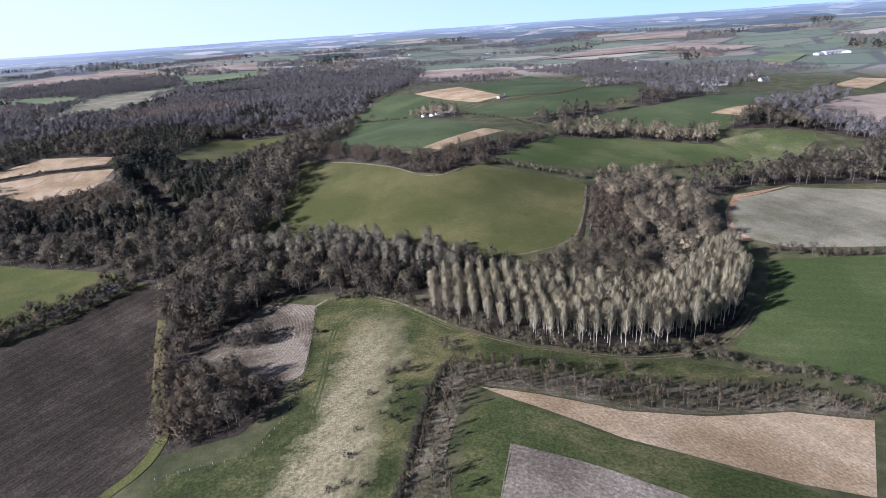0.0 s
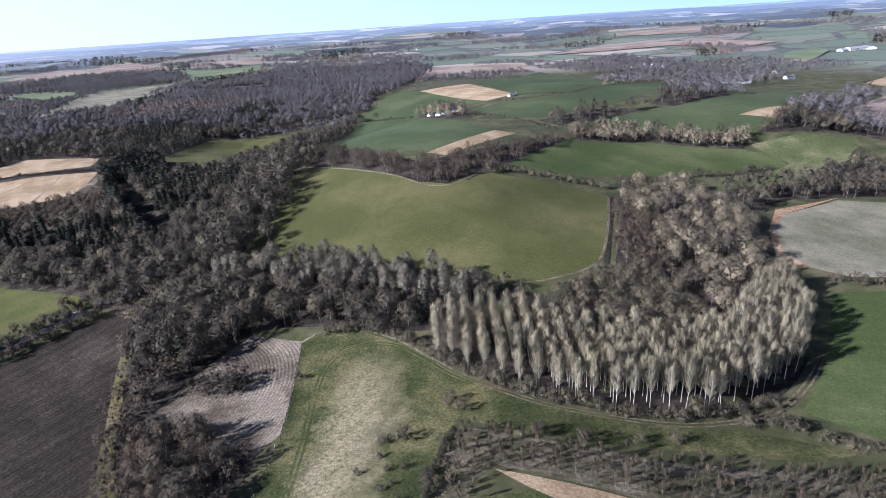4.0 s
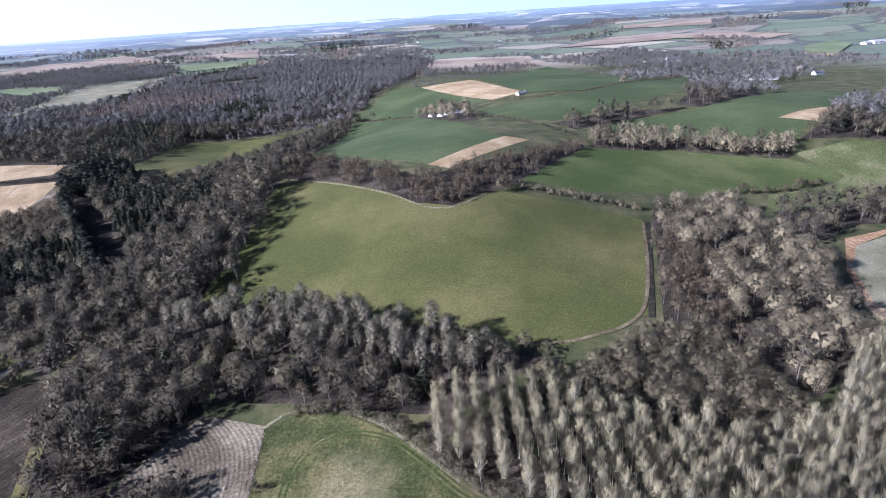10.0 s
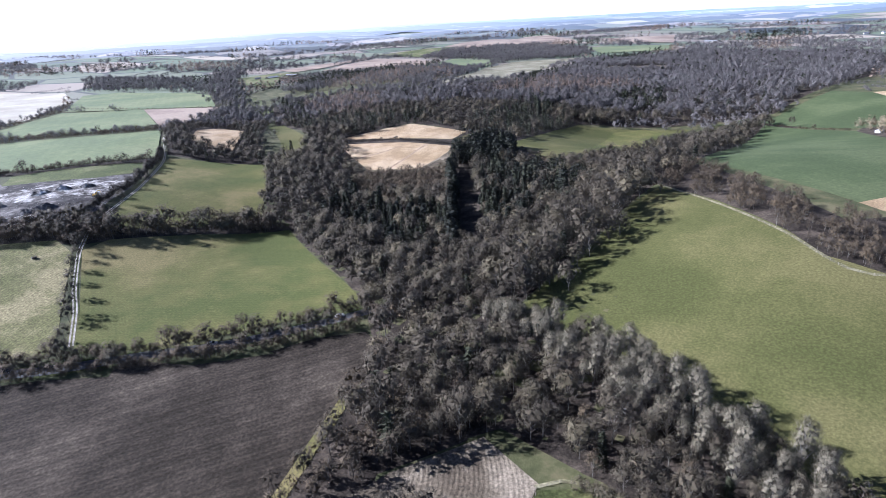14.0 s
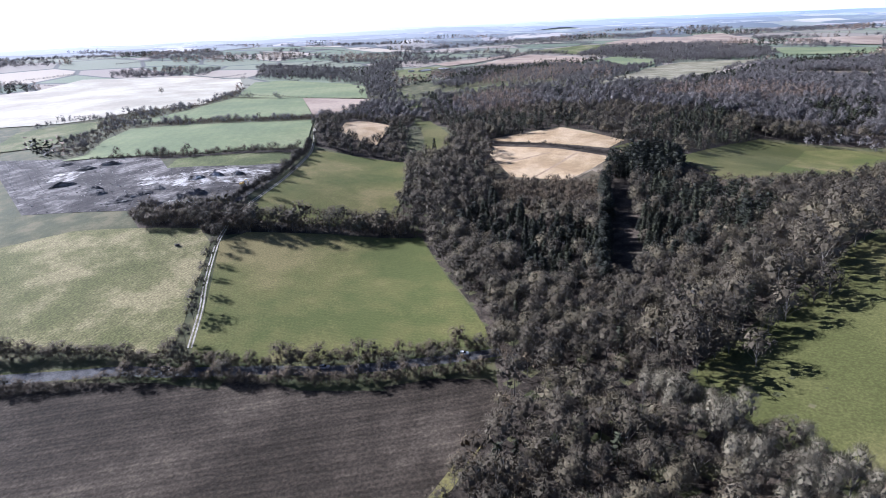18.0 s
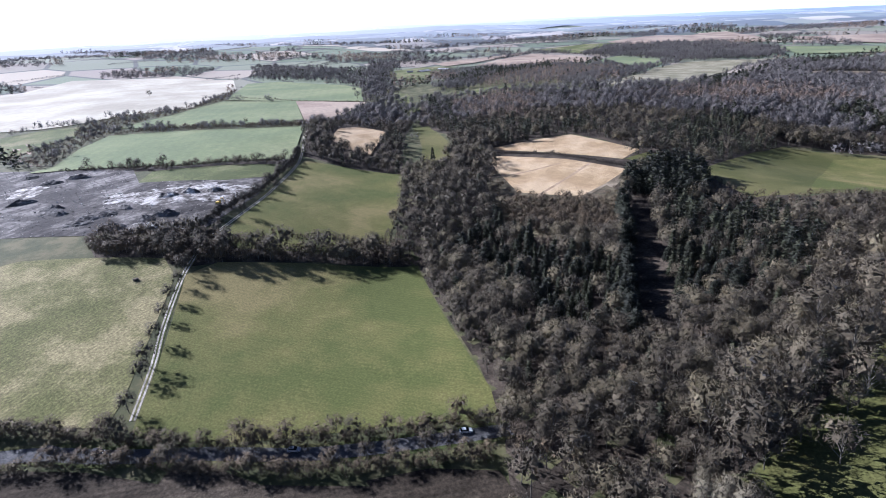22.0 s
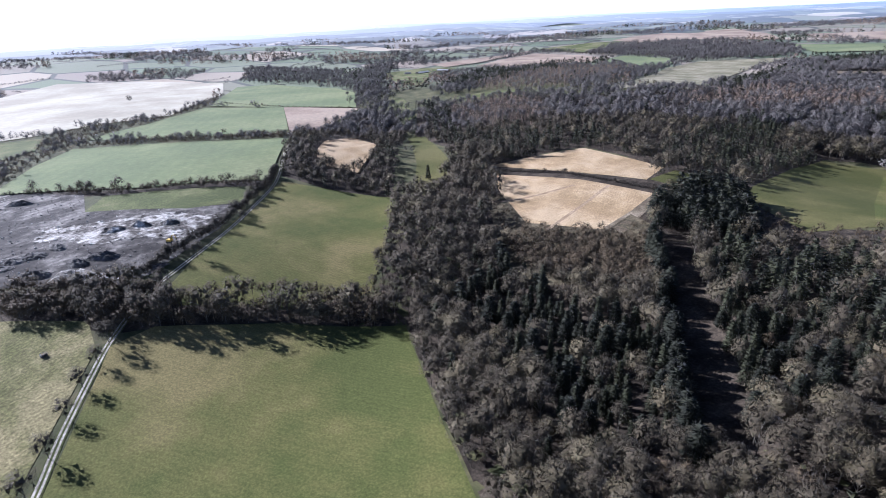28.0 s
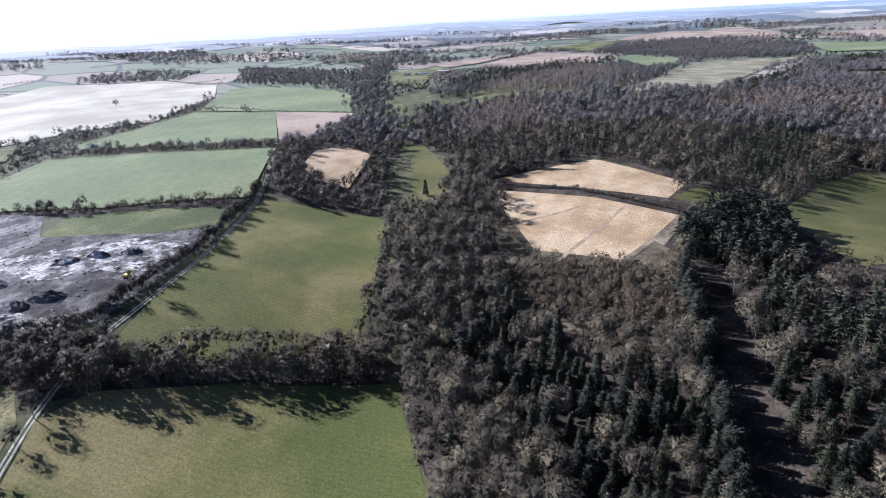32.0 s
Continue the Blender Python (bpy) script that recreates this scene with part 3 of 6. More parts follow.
MATS = {
    "pasture_olive": land("pasture_olive", (0.064, 0.068, 0.021), (0.084, 0.084, 0.028), (0.115, 0.106, 0.04), 0.012, 1.1, tufts=0.6),
    "pasture_yellow": land("pasture_yellow", (0.077, 0.088, 0.025), (0.112, 0.11, 0.035), (0.175, 0.148, 0.06), 0.012, 1.2, [(125, 2.6, 0.1, 0.05)], tufts=0.6),
    "pasture_rough": land("pasture_rough", (0.105, 0.107, 0.038), (0.142, 0.135, 0.056), (0.23, 0.2, 0.1), 0.035, 0.9, [(30, 1.9, 0.16, 0.1)]),
    "pasture_bright": land("pasture_bright", (0.072, 0.085, 0.03), (0.1, 0.112, 0.042), (0.16, 0.15, 0.075), 0.02, 0.9),
    "pasture_dark": land("pasture_dark", (0.045, 0.058, 0.017), (0.065, 0.074, 0.024), (0.11, 0.105, 0.042), 0.03, 1.0, [(60, 3, 0.1, 0.05)]),
    "winter_wheat": land("winter_wheat", (0.05, 0.066, 0.027), (0.062, 0.08, 0.033), (0.08, 0.097, 0.042), 0.01, 0.6, [(40, 9, 0.06, 0.03)], tufts=0.4),
    "winter_wheat_bright": land("winter_wheat_bright", (0.054, 0.073, 0.022), (0.07, 0.088, 0.029), (0.1, 0.112, 0.042), 0.014, 0.9, [(75, 7, 0.1, 0.03)], tufts=0.5),
    # the slight bluish sheen of the far fields stands in for haze
    "winter_wheat_pale": land("winter_wheat_pale", (0.105, 0.13, 0.052), (0.128, 0.152, 0.06), (0.16, 0.178, 0.076), 0.008, 0.25, [(60, 14, 0.06, 0.1)], tufts=0.25, sheen=0.04),
    "stubble": land("stubble", (0.27, 0.193, 0.105), (0.34, 0.25, 0.143), (0.4, 0.305, 0.186), 0.03, 1.0, [(30, 1.6, 0.1, 0.05), (30, 16, 0.12, 0.05)], tufts=0.7),
    "stubble_pale": land("stubble_pale", (0.29, 0.262, 0.195), (0.35, 0.32, 0.24), (0.42, 0.385, 0.3), 0.006, 0.1, tufts=0.15, sheen=0.03),
    "fallow_pink": land("fallow_pink", (0.19, 0.14, 0.1), (0.25, 0.19, 0.135), (0.3, 0.235, 0.17), 0.01, 0.2, tufts=0.3, sheen=0.03),
    "fallow_orange": land("fallow_orange", (0.25, 0.15, 0.08), (0.32, 0.2, 0.11), (0.36, 0.25, 0.15), 0.04, 0.5),
    "drilled_soil": land("drilled_soil", (0.14, 0.115, 0.085), (0.195, 0.165, 0.12), (0.26, 0.22, 0.165), 0.03, 0.9, [(60, 1.5, 0.1, 0.05), (60, 12, 0.06, 0.05)]),
    "drilled_pale": land("drilled_pale", (0.15, 0.14, 0.085), (0.2, 0.185, 0.12), (0.26, 0.235, 0.16), 0.02, 0.9, [(20, 12, 0.1, 0.02)], tufts=0.5),
    "meadow_tussock": land("meadow_tussock", (0.036, 0.044, 0.014), (0.06, 0.066, 0.023), (0.125, 0.113, 0.046), 0.035, 0.9, bump=1.0, extra=ridge_grass),
    "rough_brown": land("rough_brown", (0.1, 0.08, 0.054), (0.155, 0.127, 0.087), (0.235, 0.195, 0.138), 0.05, 1.0, [((-128, 232), 1.5, 0.2, 0.35)], bump=0.9),
    "plough": land("plough", (0.034, 0.027, 0.0185), (0.05, 0.04, 0.028), (0.08, 0.065, 0.046), 0.02, 0.9, [(153, 2.2, 0.2, 0.12), (153, 6.5, 0.28, 0.3), ((-330, 60), 17.0, 0.12, 0.3)], bump=0.9),
    "wood_floor": land("wood_floor", (0.025, 0.02, 0.015), (0.042, 0.034, 0.025), (0.075, 0.06, 0.044), 0.08, 0.9, bump=1.0),
    "bramble": land("bramble", (0.05, 0.043, 0.026), (0.08, 0.068, 0.042), (0.125, 0.105, 0.066), 0.08, 0.9, bump=1.0),
    "trodden": land("trodden", (0.23, 0.165, 0.102), (0.27, 0.198, 0.126), (0.31, 0.235, 0.155), 0.1, 1.0),
    "scrub_grass": land("scrub_grass", (0.075, 0.068, 0.036), (0.115, 0.1, 0.06), (0.17, 0.145, 0.095), 0.07, 0.9, [(75, 2.6, 0.2, 0.2)], bump=1.0),
    "gravel": land("gravel", (0.24, 0.22, 0.18), (0.31, 0.285, 0.24), (0.39, 0.36, 0.31), 0.2, 1.5, bump=0.3),
    "rut": land("rut", (0.09, 0.07, 0.04), (0.12, 0.096, 0.057), (0.16, 0.13, 0.08), 0.15, 1.2),
    "pale_grass": land("pale_grass", (0.12, 0.11, 0.055), (0.165, 0.15, 0.085), (0.22, 0.2, 0.12), 0.1, 1.0),
    "asphalt": land("asphalt", (0.06, 0.06, 0.06), (0.085, 0.085, 0.085), (0.11, 0.11, 0.105), 0.2, 2.0, rough=0.95, spec=0.1, bump=0.1, sheen=0.0),
    "ditch_dark": land("ditch_dark", (0.02, 0.018, 0.014), (0.03, 0.026, 0.02), (0.045, 0.04, 0.03), 0.3, 1.5, rough=0.95, spec=0.05, sheen=0.0),
    "tip_soil": land("tip_soil", (0.026, 0.023, 0.02), (0.058, 0.052, 0.046), (0.16, 0.148, 0.132), 0.045, 0.3, [(25, 7, 0.3, 0.6)], rough=0.9, spec=0.1, bump=1.0, sheen=0.0),
}


def ground_material():
    m, n, l, p = blank("litter", 0.95, 0.2, 0.0)
    pos = place(n)
    litter = ramp_node(n, l, noise_node(n, l, pos, 0.06, 6, 0.7), [(0.36, (0.038, 0.044, 0.016)), (0.5, (0.062, 0.064, 0.025)), (0.64, (0.11, 0.098, 0.047))])
    # distant patchwork of fields
    v = n.new("ShaderNodeTexVoronoi")
    v.inputs["Scale"].default_value = 0.0042
    turn = n.new("ShaderNodeMapping")
    turn.inputs["Rotation"].default_value, turn.inputs["Scale"].default_value = (0, 0, 0.4), (0.8, 1.25, 0.0)
    l.new(pos, turn.inputs["Vector"])
    l.new(turn.outputs[0], v.inputs["Vector"])
    edge = n.new("ShaderNodeTexVoronoi")
    edge.feature = "DISTANCE_TO_EDGE"
    edge.inputs["Scale"].default_value = 0.0042
    l.new(turn.outputs[0], edge.inputs["Vector"])
    hedge = n.new("ShaderNodeMapRange")
    hedge.inputs["From Min"].default_value, hedge.inputs["From Max"].default_value = 0.05, 0.025
    l.new(edge.outputs["Distance"], hedge.inputs["Value"])
    sep = n.new("ShaderNodeSeparateColor")
    l.new(v.outputs["Color"], sep.inputs[0])
    patch = ramp_node(n, l, sep.outputs[0], [(0.0, (0.08, 0.105, 0.058)), (0.35, (0.115, 0.142, 0.072)), (0.6, (0.14, 0.15, 0.09)), (0.8, (0.2, 0.165, 0.125)), (0.98, (0.33, 0.28, 0.2))])
    patch = mix_node(n, l, hedge.outputs[0], patch, (0.06, 0.062, 0.045))
    length = n.new("ShaderNodeVectorMath")
    length.operation = "DISTANCE"
    l.new(pos, length.inputs[0])
    length.inputs[1].default_value = (-100, 300, 0)
    away = n.new("ShaderNodeMapRange")
    away.inputs["From Min"].default_value, away.inputs["From Max"].default_value = 1000, 1200
    l.new(length.outputs["Value"], away.inputs["Value"])
    col = mix_node(n, l, away.outputs[0], litter, patch)
    # sheen on the distant ground only, in place of haze
    l.new(math_node(n, l, "MULTIPLY", away.outputs[0], 0.05), p.inputs["Sheen Weight"])
    l.new(col, p.inputs["Base Color"])
    b = n.new("ShaderNodeBump")
    b.inputs["Strength"].default_value, b.inputs["Distance"].default_value = 0.7, 0.4
    l.new(noise_node(n, l, pos, 0.7, 6, 0.7), b.inputs["Height"])
    l.new(b.outputs[0], p.inputs["Normal"])
    return m


def twigs(name, dark, mid, light, rough=0.8, sheen=0.03):
    """Bare twigs or leaves: tones that drift from crown to crown and from twig to twig."""
    m, n, l, p = blank(name, rough, 0.2, sheen)
    pos = place(n)
    drift = noise_node(n, l, pos, 0.11, 3, 0.7)
    info = n.new("ShaderNodeObjectInfo").outputs["Random"]
    each = n.new("ShaderNodeNewGeometry").outputs["Random Per Island"]
    fac = math_node(n, l, "ADD", math_node(n, l, "MULTIPLY", drift, 0.75), math_node(n, l, "MULTIPLY", info, 0.2))
    fac = math_node(n, l, "ADD", fac, math_node(n, l, "MULTIPLY", each, 0.1))
    l.new(ramp_node(n, l, fac, [(0.38, dark), (0.52, mid), (0.68, light)]), p.inputs["Base Color"])
    return m


BARK = land("bark", (0.08, 0.07, 0.056), (0.12, 0.108, 0.09), (0.18, 0.166, 0.14), 0.6, 4.0)
PALE_BARK = land("pale_bark", (0.3, 0.28, 0.22), (0.4, 0.37, 0.3), (0.48, 0.45, 0.37), 0.6, 4.0)
TWIG_GREY = twigs("twig_grey", (0.0468, 0.0384, 0.0240), (0.0720, 0.0590, 0.0370), (0.1008, 0.0826, 0.0518))
TWIG_BROWN = twigs("twig_brown", (0.0572, 0.0429, 0.0247), (0.0880, 0.0660, 0.0380), (0.1188, 0.0891, 0.0513))
TWIG_PALE = twigs("twig_pale", (0.1463, 0.1261, 0.0748), (0.2250, 0.1940, 0.1150), (0.3038, 0.2619, 0.1553))
TWIG_DARK = twigs("twig_dark", (0.0273, 0.0221, 0.0143), (0.0420, 0.0340, 0.0220), (0.0567, 0.0459, 0.0297))
TWIG_OLIVE = twigs("twig_olive", (0.0650, 0.0540, 0.0312), (0.1000, 0.0830, 0.0480), (0.1350, 0.1121, 0.0648))
# paler than the oaks' olive twigs: front light painted into these crowns
TWIG_TAN_LIT = twigs("twig_tan_lit", (0.1105, 0.0910, 0.0546), (0.1700, 0.1400, 0.0840), (0.2295, 0.1890, 0.1134))
TWIG_SILVER = twigs("twig_silver", (0.1105, 0.0969, 0.0650), (0.1700, 0.1490, 0.1000), (0.2295, 0.2011, 0.1350))
# twigs of the far woods, paled and greyed to paint in distance haze
TWIG_HAZED = twigs("twig_hazed", (0.0938, 0.0855, 0.0788), (0.1250, 0.1140, 0.1050), (0.1625, 0.1482, 0.1365), 0.8, 0.02)
NEEDLE = twigs("needle", (0.0156, 0.0169, 0.0075), (0.0240, 0.0260, 0.0115), (0.0324, 0.0351, 0.0155))
PINE = twigs("pine_needle", (0.0094, 0.0107, 0.0055), (0.0145, 0.0165, 0.0085), (0.0196, 0.0223, 0.0115))
LARCH = twigs("larch_twig", (0.1073, 0.0793, 0.0585), (0.1650, 0.1220, 0.0900), (0.2310, 0.1708, 0.1260))

# ---- ground ----
def axis_lines(lo, hi, step, far):
    near = list(np.arange(lo, hi + 1, step))
    out, s, v = [], step, hi
    while v < far:
        s *= 1.12
        v += s
        out.append(v)
    back, s, v = [], step, lo
    while v > -far:
        s *= 1.12
        v -= s
        back.append(v)
    return np.array(back[::-1] + near + out)


GX, GY = axis_lines(-900, 500, 10, 4900), axis_lines(0, 1000, 10, 4900)


def build_ground():
    xx, yy = np.meshgrid(GX, GY)
    zz = height(xx, yy)
    nx, ny = len(GX), len(GY)
    idx = np.arange(nx * ny).reshape(ny, nx)
    quads = np.stack([idx[:-1, :-1], idx[:-1, 1:], idx[1:, 1:], idx[1:, :-1]], -1).reshape(-1, 4)
    me = bpy.data.meshes.new("ground")
    me.from_pydata(np.stack([xx, yy, zz], -1).reshape(-1, 3).tolist(), [], quads.tolist())
    me.polygons.foreach_set("use_smooth", [True] * len(quads))
    me.materials.append(ground_material())
    return tagged(new("ground", me), "brown leaf litter and rough grass of rolling farmland", "ground", kind="structure")


def drape(name, poly, material, lift, label, category="field", kind="structure"):
    """A field laid on the land, cut along the ground's own lines."""
    bm = bmesh.new()
    bm.faces.new([bm.verts.new((x, y, 0)) for x, y in poly])
    bmesh.ops.triangulate(bm, faces=bm.faces[:])
    xs, ys = [p[0] for p in poly], [p[1] for p in poly]
    for lines, lo, hi, no in ((GX, min(xs), max(xs), (1, 0, 0)), (GY, min(ys), max(ys), (0, 1, 0))):
        for v in lines[(lines > lo) & (lines < hi)]:
            bmesh.ops.bisect_plane(bm, geom=bm.verts[:] + bm.edges[:] + bm.faces[:], plane_co=(v * no[0], v * no[1], 0), plane_no=no)
    co = np.array([v.co[:] for v in bm.verts])
    for v, z in zip(bm.verts, height(co[:, 0], co[:, 1]) + lift):
        v.co.z = z
    for f in bm.faces:
        f.smooth = True
        if f.normal.z < 0:
            f.normal_flip()
    me = bpy.data.meshes.new(name)
    bm.to_mesh(me)
    bm.free()
    me.materials.append(MATS[material])
    return tagged(new(name, me), label, category, kind=kind)


build_ground()
FIELD_NAMES = {
    "pasture_olive": ("pasture", "olive green grazed pasture on a gentle slope"),
    "pasture_yellow": ("pasture", "yellowish green winter pasture with faint mowing lines"),
    "pasture_rough": ("pasture", "rough pale tussocky winter grassland beside a track"),
    "pasture_bright": ("pasture", "bright green grass pasture"),
    "pasture_dark": ("pasture", "dark green short grass plot"),
    "winter_wheat": ("wheat_field", "even dark green field of winter wheat"),
    "winter_wheat_bright": ("wheat_field", "fresh green field of winter wheat with drill lines"),
    "winter_wheat_pale": ("wheat_field", "pale green distant field of winter wheat"),
    "stubble": ("stubble_field", "straw coloured stubble field with tractor lines"),
    "stubble_pale": ("stubble_field", "very pale distant stubble field"),
    "fallow_pink": ("fallow_field", "pinkish brown bare fallow field"),
    "fallow_orange": ("field_margin", "orange brown bare margin round a ploughed field"),
    "drilled_soil": ("drilled_field", "grey brown drilled soil with fine rows"),
    "drilled_pale": ("drilled_field", "pale drilled field with a faint green flush of seedlings"),
    "meadow_tussock": ("meadow", "mossy green tussocky meadow on a rounded hill"),
    "rough_brown": ("rough_plot", "rough brown cut plot with curved mowing swathes"),
    "plough": ("ploughed_field", "dark brown ploughed field with long furrows"),
    "tip_soil": ("quarry_yard", "dark churned soil of a landfill yard"),
}
for i, (key, (material, poly)) in enumerate(FIELDS.items()):
    name, label = FIELD_NAMES[material]
    far = min(math.hypot(x + 100, y - 300) for x, y in poly)
    drape(name, poly, material, 0.8 + 0.03 * i if far > 900 else 0.3 + 0.02 * i if far > 420 else 0.06 + 0.003 * i, label)

def ribbon_poly(line, width):
    """The outline of a strip along a line."""
    p = np.array(line, float)
    d = np.gradient(p, axis=0)
    d /= np.linalg.norm(d, axis=1, keepdims=True)
    s = np.stack([-d[:, 1], d[:, 0]], 1) * width / 2
    return [tuple(q) for q in p + s] + [tuple(q) for q in (p - s)[::-1]]


def smooth_line(line, step=8.0):
    """A line eased through its points."""
    p = np.array(line, float)
    t = np.r_[0, np.cumsum(np.linalg.norm(np.diff(p, axis=0), axis=1))]
    m = np.gradient(p, axis=0) / np.gradient(t)[:, None]
    out = []
    for s in np.arange(0, t[-1], step).tolist() + [t[-1]]:
        k = min(max(int(np.searchsorted(t, s)) - 1, 0), len(t) - 2)
        w = t[k + 1] - t[k]
        u = (s - t[k]) / w
        out.append(tuple(p[k] * (2 * u**3 - 3 * u**2 + 1) + m[k] * w * (u**3 - 2 * u**2 + u) + p[k + 1] * (3 * u**2 - 2 * u**3) + m[k + 1] * w * (u**3 - u**2)))
    return out


def offset_line(line, by):
    p = np.array(line, float)
    d = np.gradient(p, axis=0)
    d /= np.linalg.norm(d, axis=1, keepdims=True)
    return [tuple(q) for q in p + np.stack([-d[:, 1], d[:, 0]], 1) * by]


for key, (kind, gap, poly) in WOODS.items():
    if min(math.hypot(x + 150, y - 350) for x, y in poly) < 520:
        if kind == "scrub":
            drape("scrub_ground", poly, "scrub_grass", 0.05, "tan rough grass between planted saplings", "scrub")
        else:
            drape("woodland_floor", poly, "wood_floor", 0.03, "brown leaf litter under bare trees", "ground")
drape("scrub_ground", PATCHES["low_scrub"], "bramble", 0.22, "rough brown grass and brambles below a stubble field", "scrub")
TRACK = smooth_line(LINES["track"])
drape("track_verge", ribbon_poly(TRACK, 3.3), "pasture_dark", 0.13, "worn grass verge of a farm track", "verge")
for side in (-0.75, 0.75):
    drape("gravel_track", ribbon_poly(offset_line(TRACK, side), 0.75), "gravel", 0.16, "pale gravel wheel track between fields", "track")
drape("road", ribbon_poly(smooth_line(LINES["road"]), 6.0), "asphalt", 0.16, "grey asphalt country road between hedges", "road")
drape("road_verge", ribbon_poly(smooth_line(LINES["road"]), 9.0), "pasture_dark", 0.12, "grass verge beside the road", "verge")
HILL_TRACK = smooth_line(LINES["hill_track"], 5.0)
for side in (-0.9, 0.9):
    drape("hill_rut", ribbon_poly(offset_line(HILL_TRACK, side), 0.8), "pasture_dark", 0.17, "dark worn wheel rut round the hill's brow", "track")
drape("headland", ribbon_poly(smooth_line(LINES["headland"], 6.0), 4.5), "pasture_yellow", 0.2, "strip of uncut yellowish grass beside the ploughed field", "verge")
for key in ("stubble_path_a", "stubble_path_b"):
    drape("trodden_path", ribbon_poly(smooth_line(LINES[key], 6.0), 2.6), "trodden", 0.24, "dull trodden line across the stubble", "track")
LANE = smooth_line(LINES["lane_e"])
for side in (-0.9, 0.9):
    drape("lane_rut", ribbon_poly(offset_line(LANE, side), 0.8), "rut", 0.16, "muddy wheel rut along a meadow's edge", "track")
drape("ditch", ribbon_poly(smooth_line(offset_line(LANE, 4.2)), 1.4), "ditch_dark", 0.24, "dark ditch beside the lane", "ditch")
# a flat strip whose dark colour paints the shadow in this ditch
drape("ditch", ribbon_poly(smooth_line(LINES["ditch"]), 2.6), "ditch_dark", 0.24, "drainage ditch at the pasture's edge, its shadow painted dark", "ditch")
drape("field_path", ribbon_poly(smooth_line(LINES["pasture_margin"], 5.0), 1.6), "rut", 0.28, "bare earth path along the pasture's edge", "path")

# ---- trees ----
def tris_mesh(name, v, material):
    """A mesh of loose triangles from corners (n, 3, 3); a fourth row, where there is one, gives the way each faces."""
    n = len(v)
    way = None
    if v.shape[1] == 4:
        way, v = unit(v[:, 3] - v[:, 0]), v[:, :3]
    me = bpy.data.meshes.new(name)
    me.vertices.add(3 * n)
    me.vertices.foreach_set("co", np.ascontiguousarray(v, dtype=np.float32).ravel())
    me.loops.add(3 * n)
    me.loops.foreach_set("vertex_index", np.arange(3 * n, dtype=np.int32))
    me.polygons.add(n)
    me.polygons.foreach_set("loop_start", np.arange(0, 3 * n, 3, dtype=np.int32))
    me.update(calc_edges=True)
    if way is not None:
        a = me.attributes.new("custom_normal", "FLOAT_VECTOR", "POINT")
        a.data.foreach_set("vector", np.repeat(way, 3, axis=0).astype(np.float32).ravel())
        me.polygons.foreach_set("use_smooth", [True] * n)
    me.materials.append(material)
    return me


def facing(tri, way):
    """Turns each triangle to face outwards and keeps the way it faces as a fourth row."""
    no = np.cross(tri[:, 1] - tri[:, 0], tri[:, 2] - tri[:, 0])
    back = (no * way).sum(1) < 0
    tri[back] = tri[back][:, [0, 2, 1]]
    return np.concatenate([tri, tri[:, :1] + unit(way)[:, None]], 1)


def unit(v):
    return v / np.maximum(np.linalg.norm(v, axis=-1, keepdims=True), 1e-6)


def tube(points, radii, sides=5):
    """Triangles of a tapered limb."""
    points, radii = np.asarray(points, float), np.asarray(radii, float)
    d = unit(np.gradient(points, axis=0))
    side = unit(np.cross(d, (0.31, 0.17, 0.05) + np.roll(d, 1, axis=1)))
    up = np.cross(d, side)
    a = np.linspace(0, 2 * np.pi, sides, endpoint=False)
    ring = points[:, None] + radii[:, None, None] * (np.cos(a)[None, :, None] * side[:, None] + np.sin(a)[None, :, None] * up[:, None])
    a0, a1 = ring[:-1], np.roll(ring[:-1], -1, axis=1)
    b0, b1 = ring[1:], np.roll(ring[1:], -1, axis=1)
    return np.concatenate([np.stack([a0, a1, b1], 2).reshape(-1, 3, 3), np.stack([a0, b1, b0], 2).reshape(-1, 3, 3)])


def slivers(rng, p, d, length, width, middle=0.0):
    """Thin triangles from p along d, facing away from the crown's middle."""
    out = unit(p - np.array([0, 0, middle])) + np.array([0, 0, 0.35])
    side = unit(np.cross(d, out + rng.normal(size=d.shape) * 0.5))
    w, s = (width * rng.uniform(0.6, 1.4, len(p)))[:, None], (length * rng.uniform(0.5, 1.4, len(p)))[:, None]
    return facing(np.stack([p - side * w / 2, p + side * w / 2, p + unit(d) * s], 1), unit(p * np.array([1, 1, 0])) + np.array([0, 0, 0.3]))


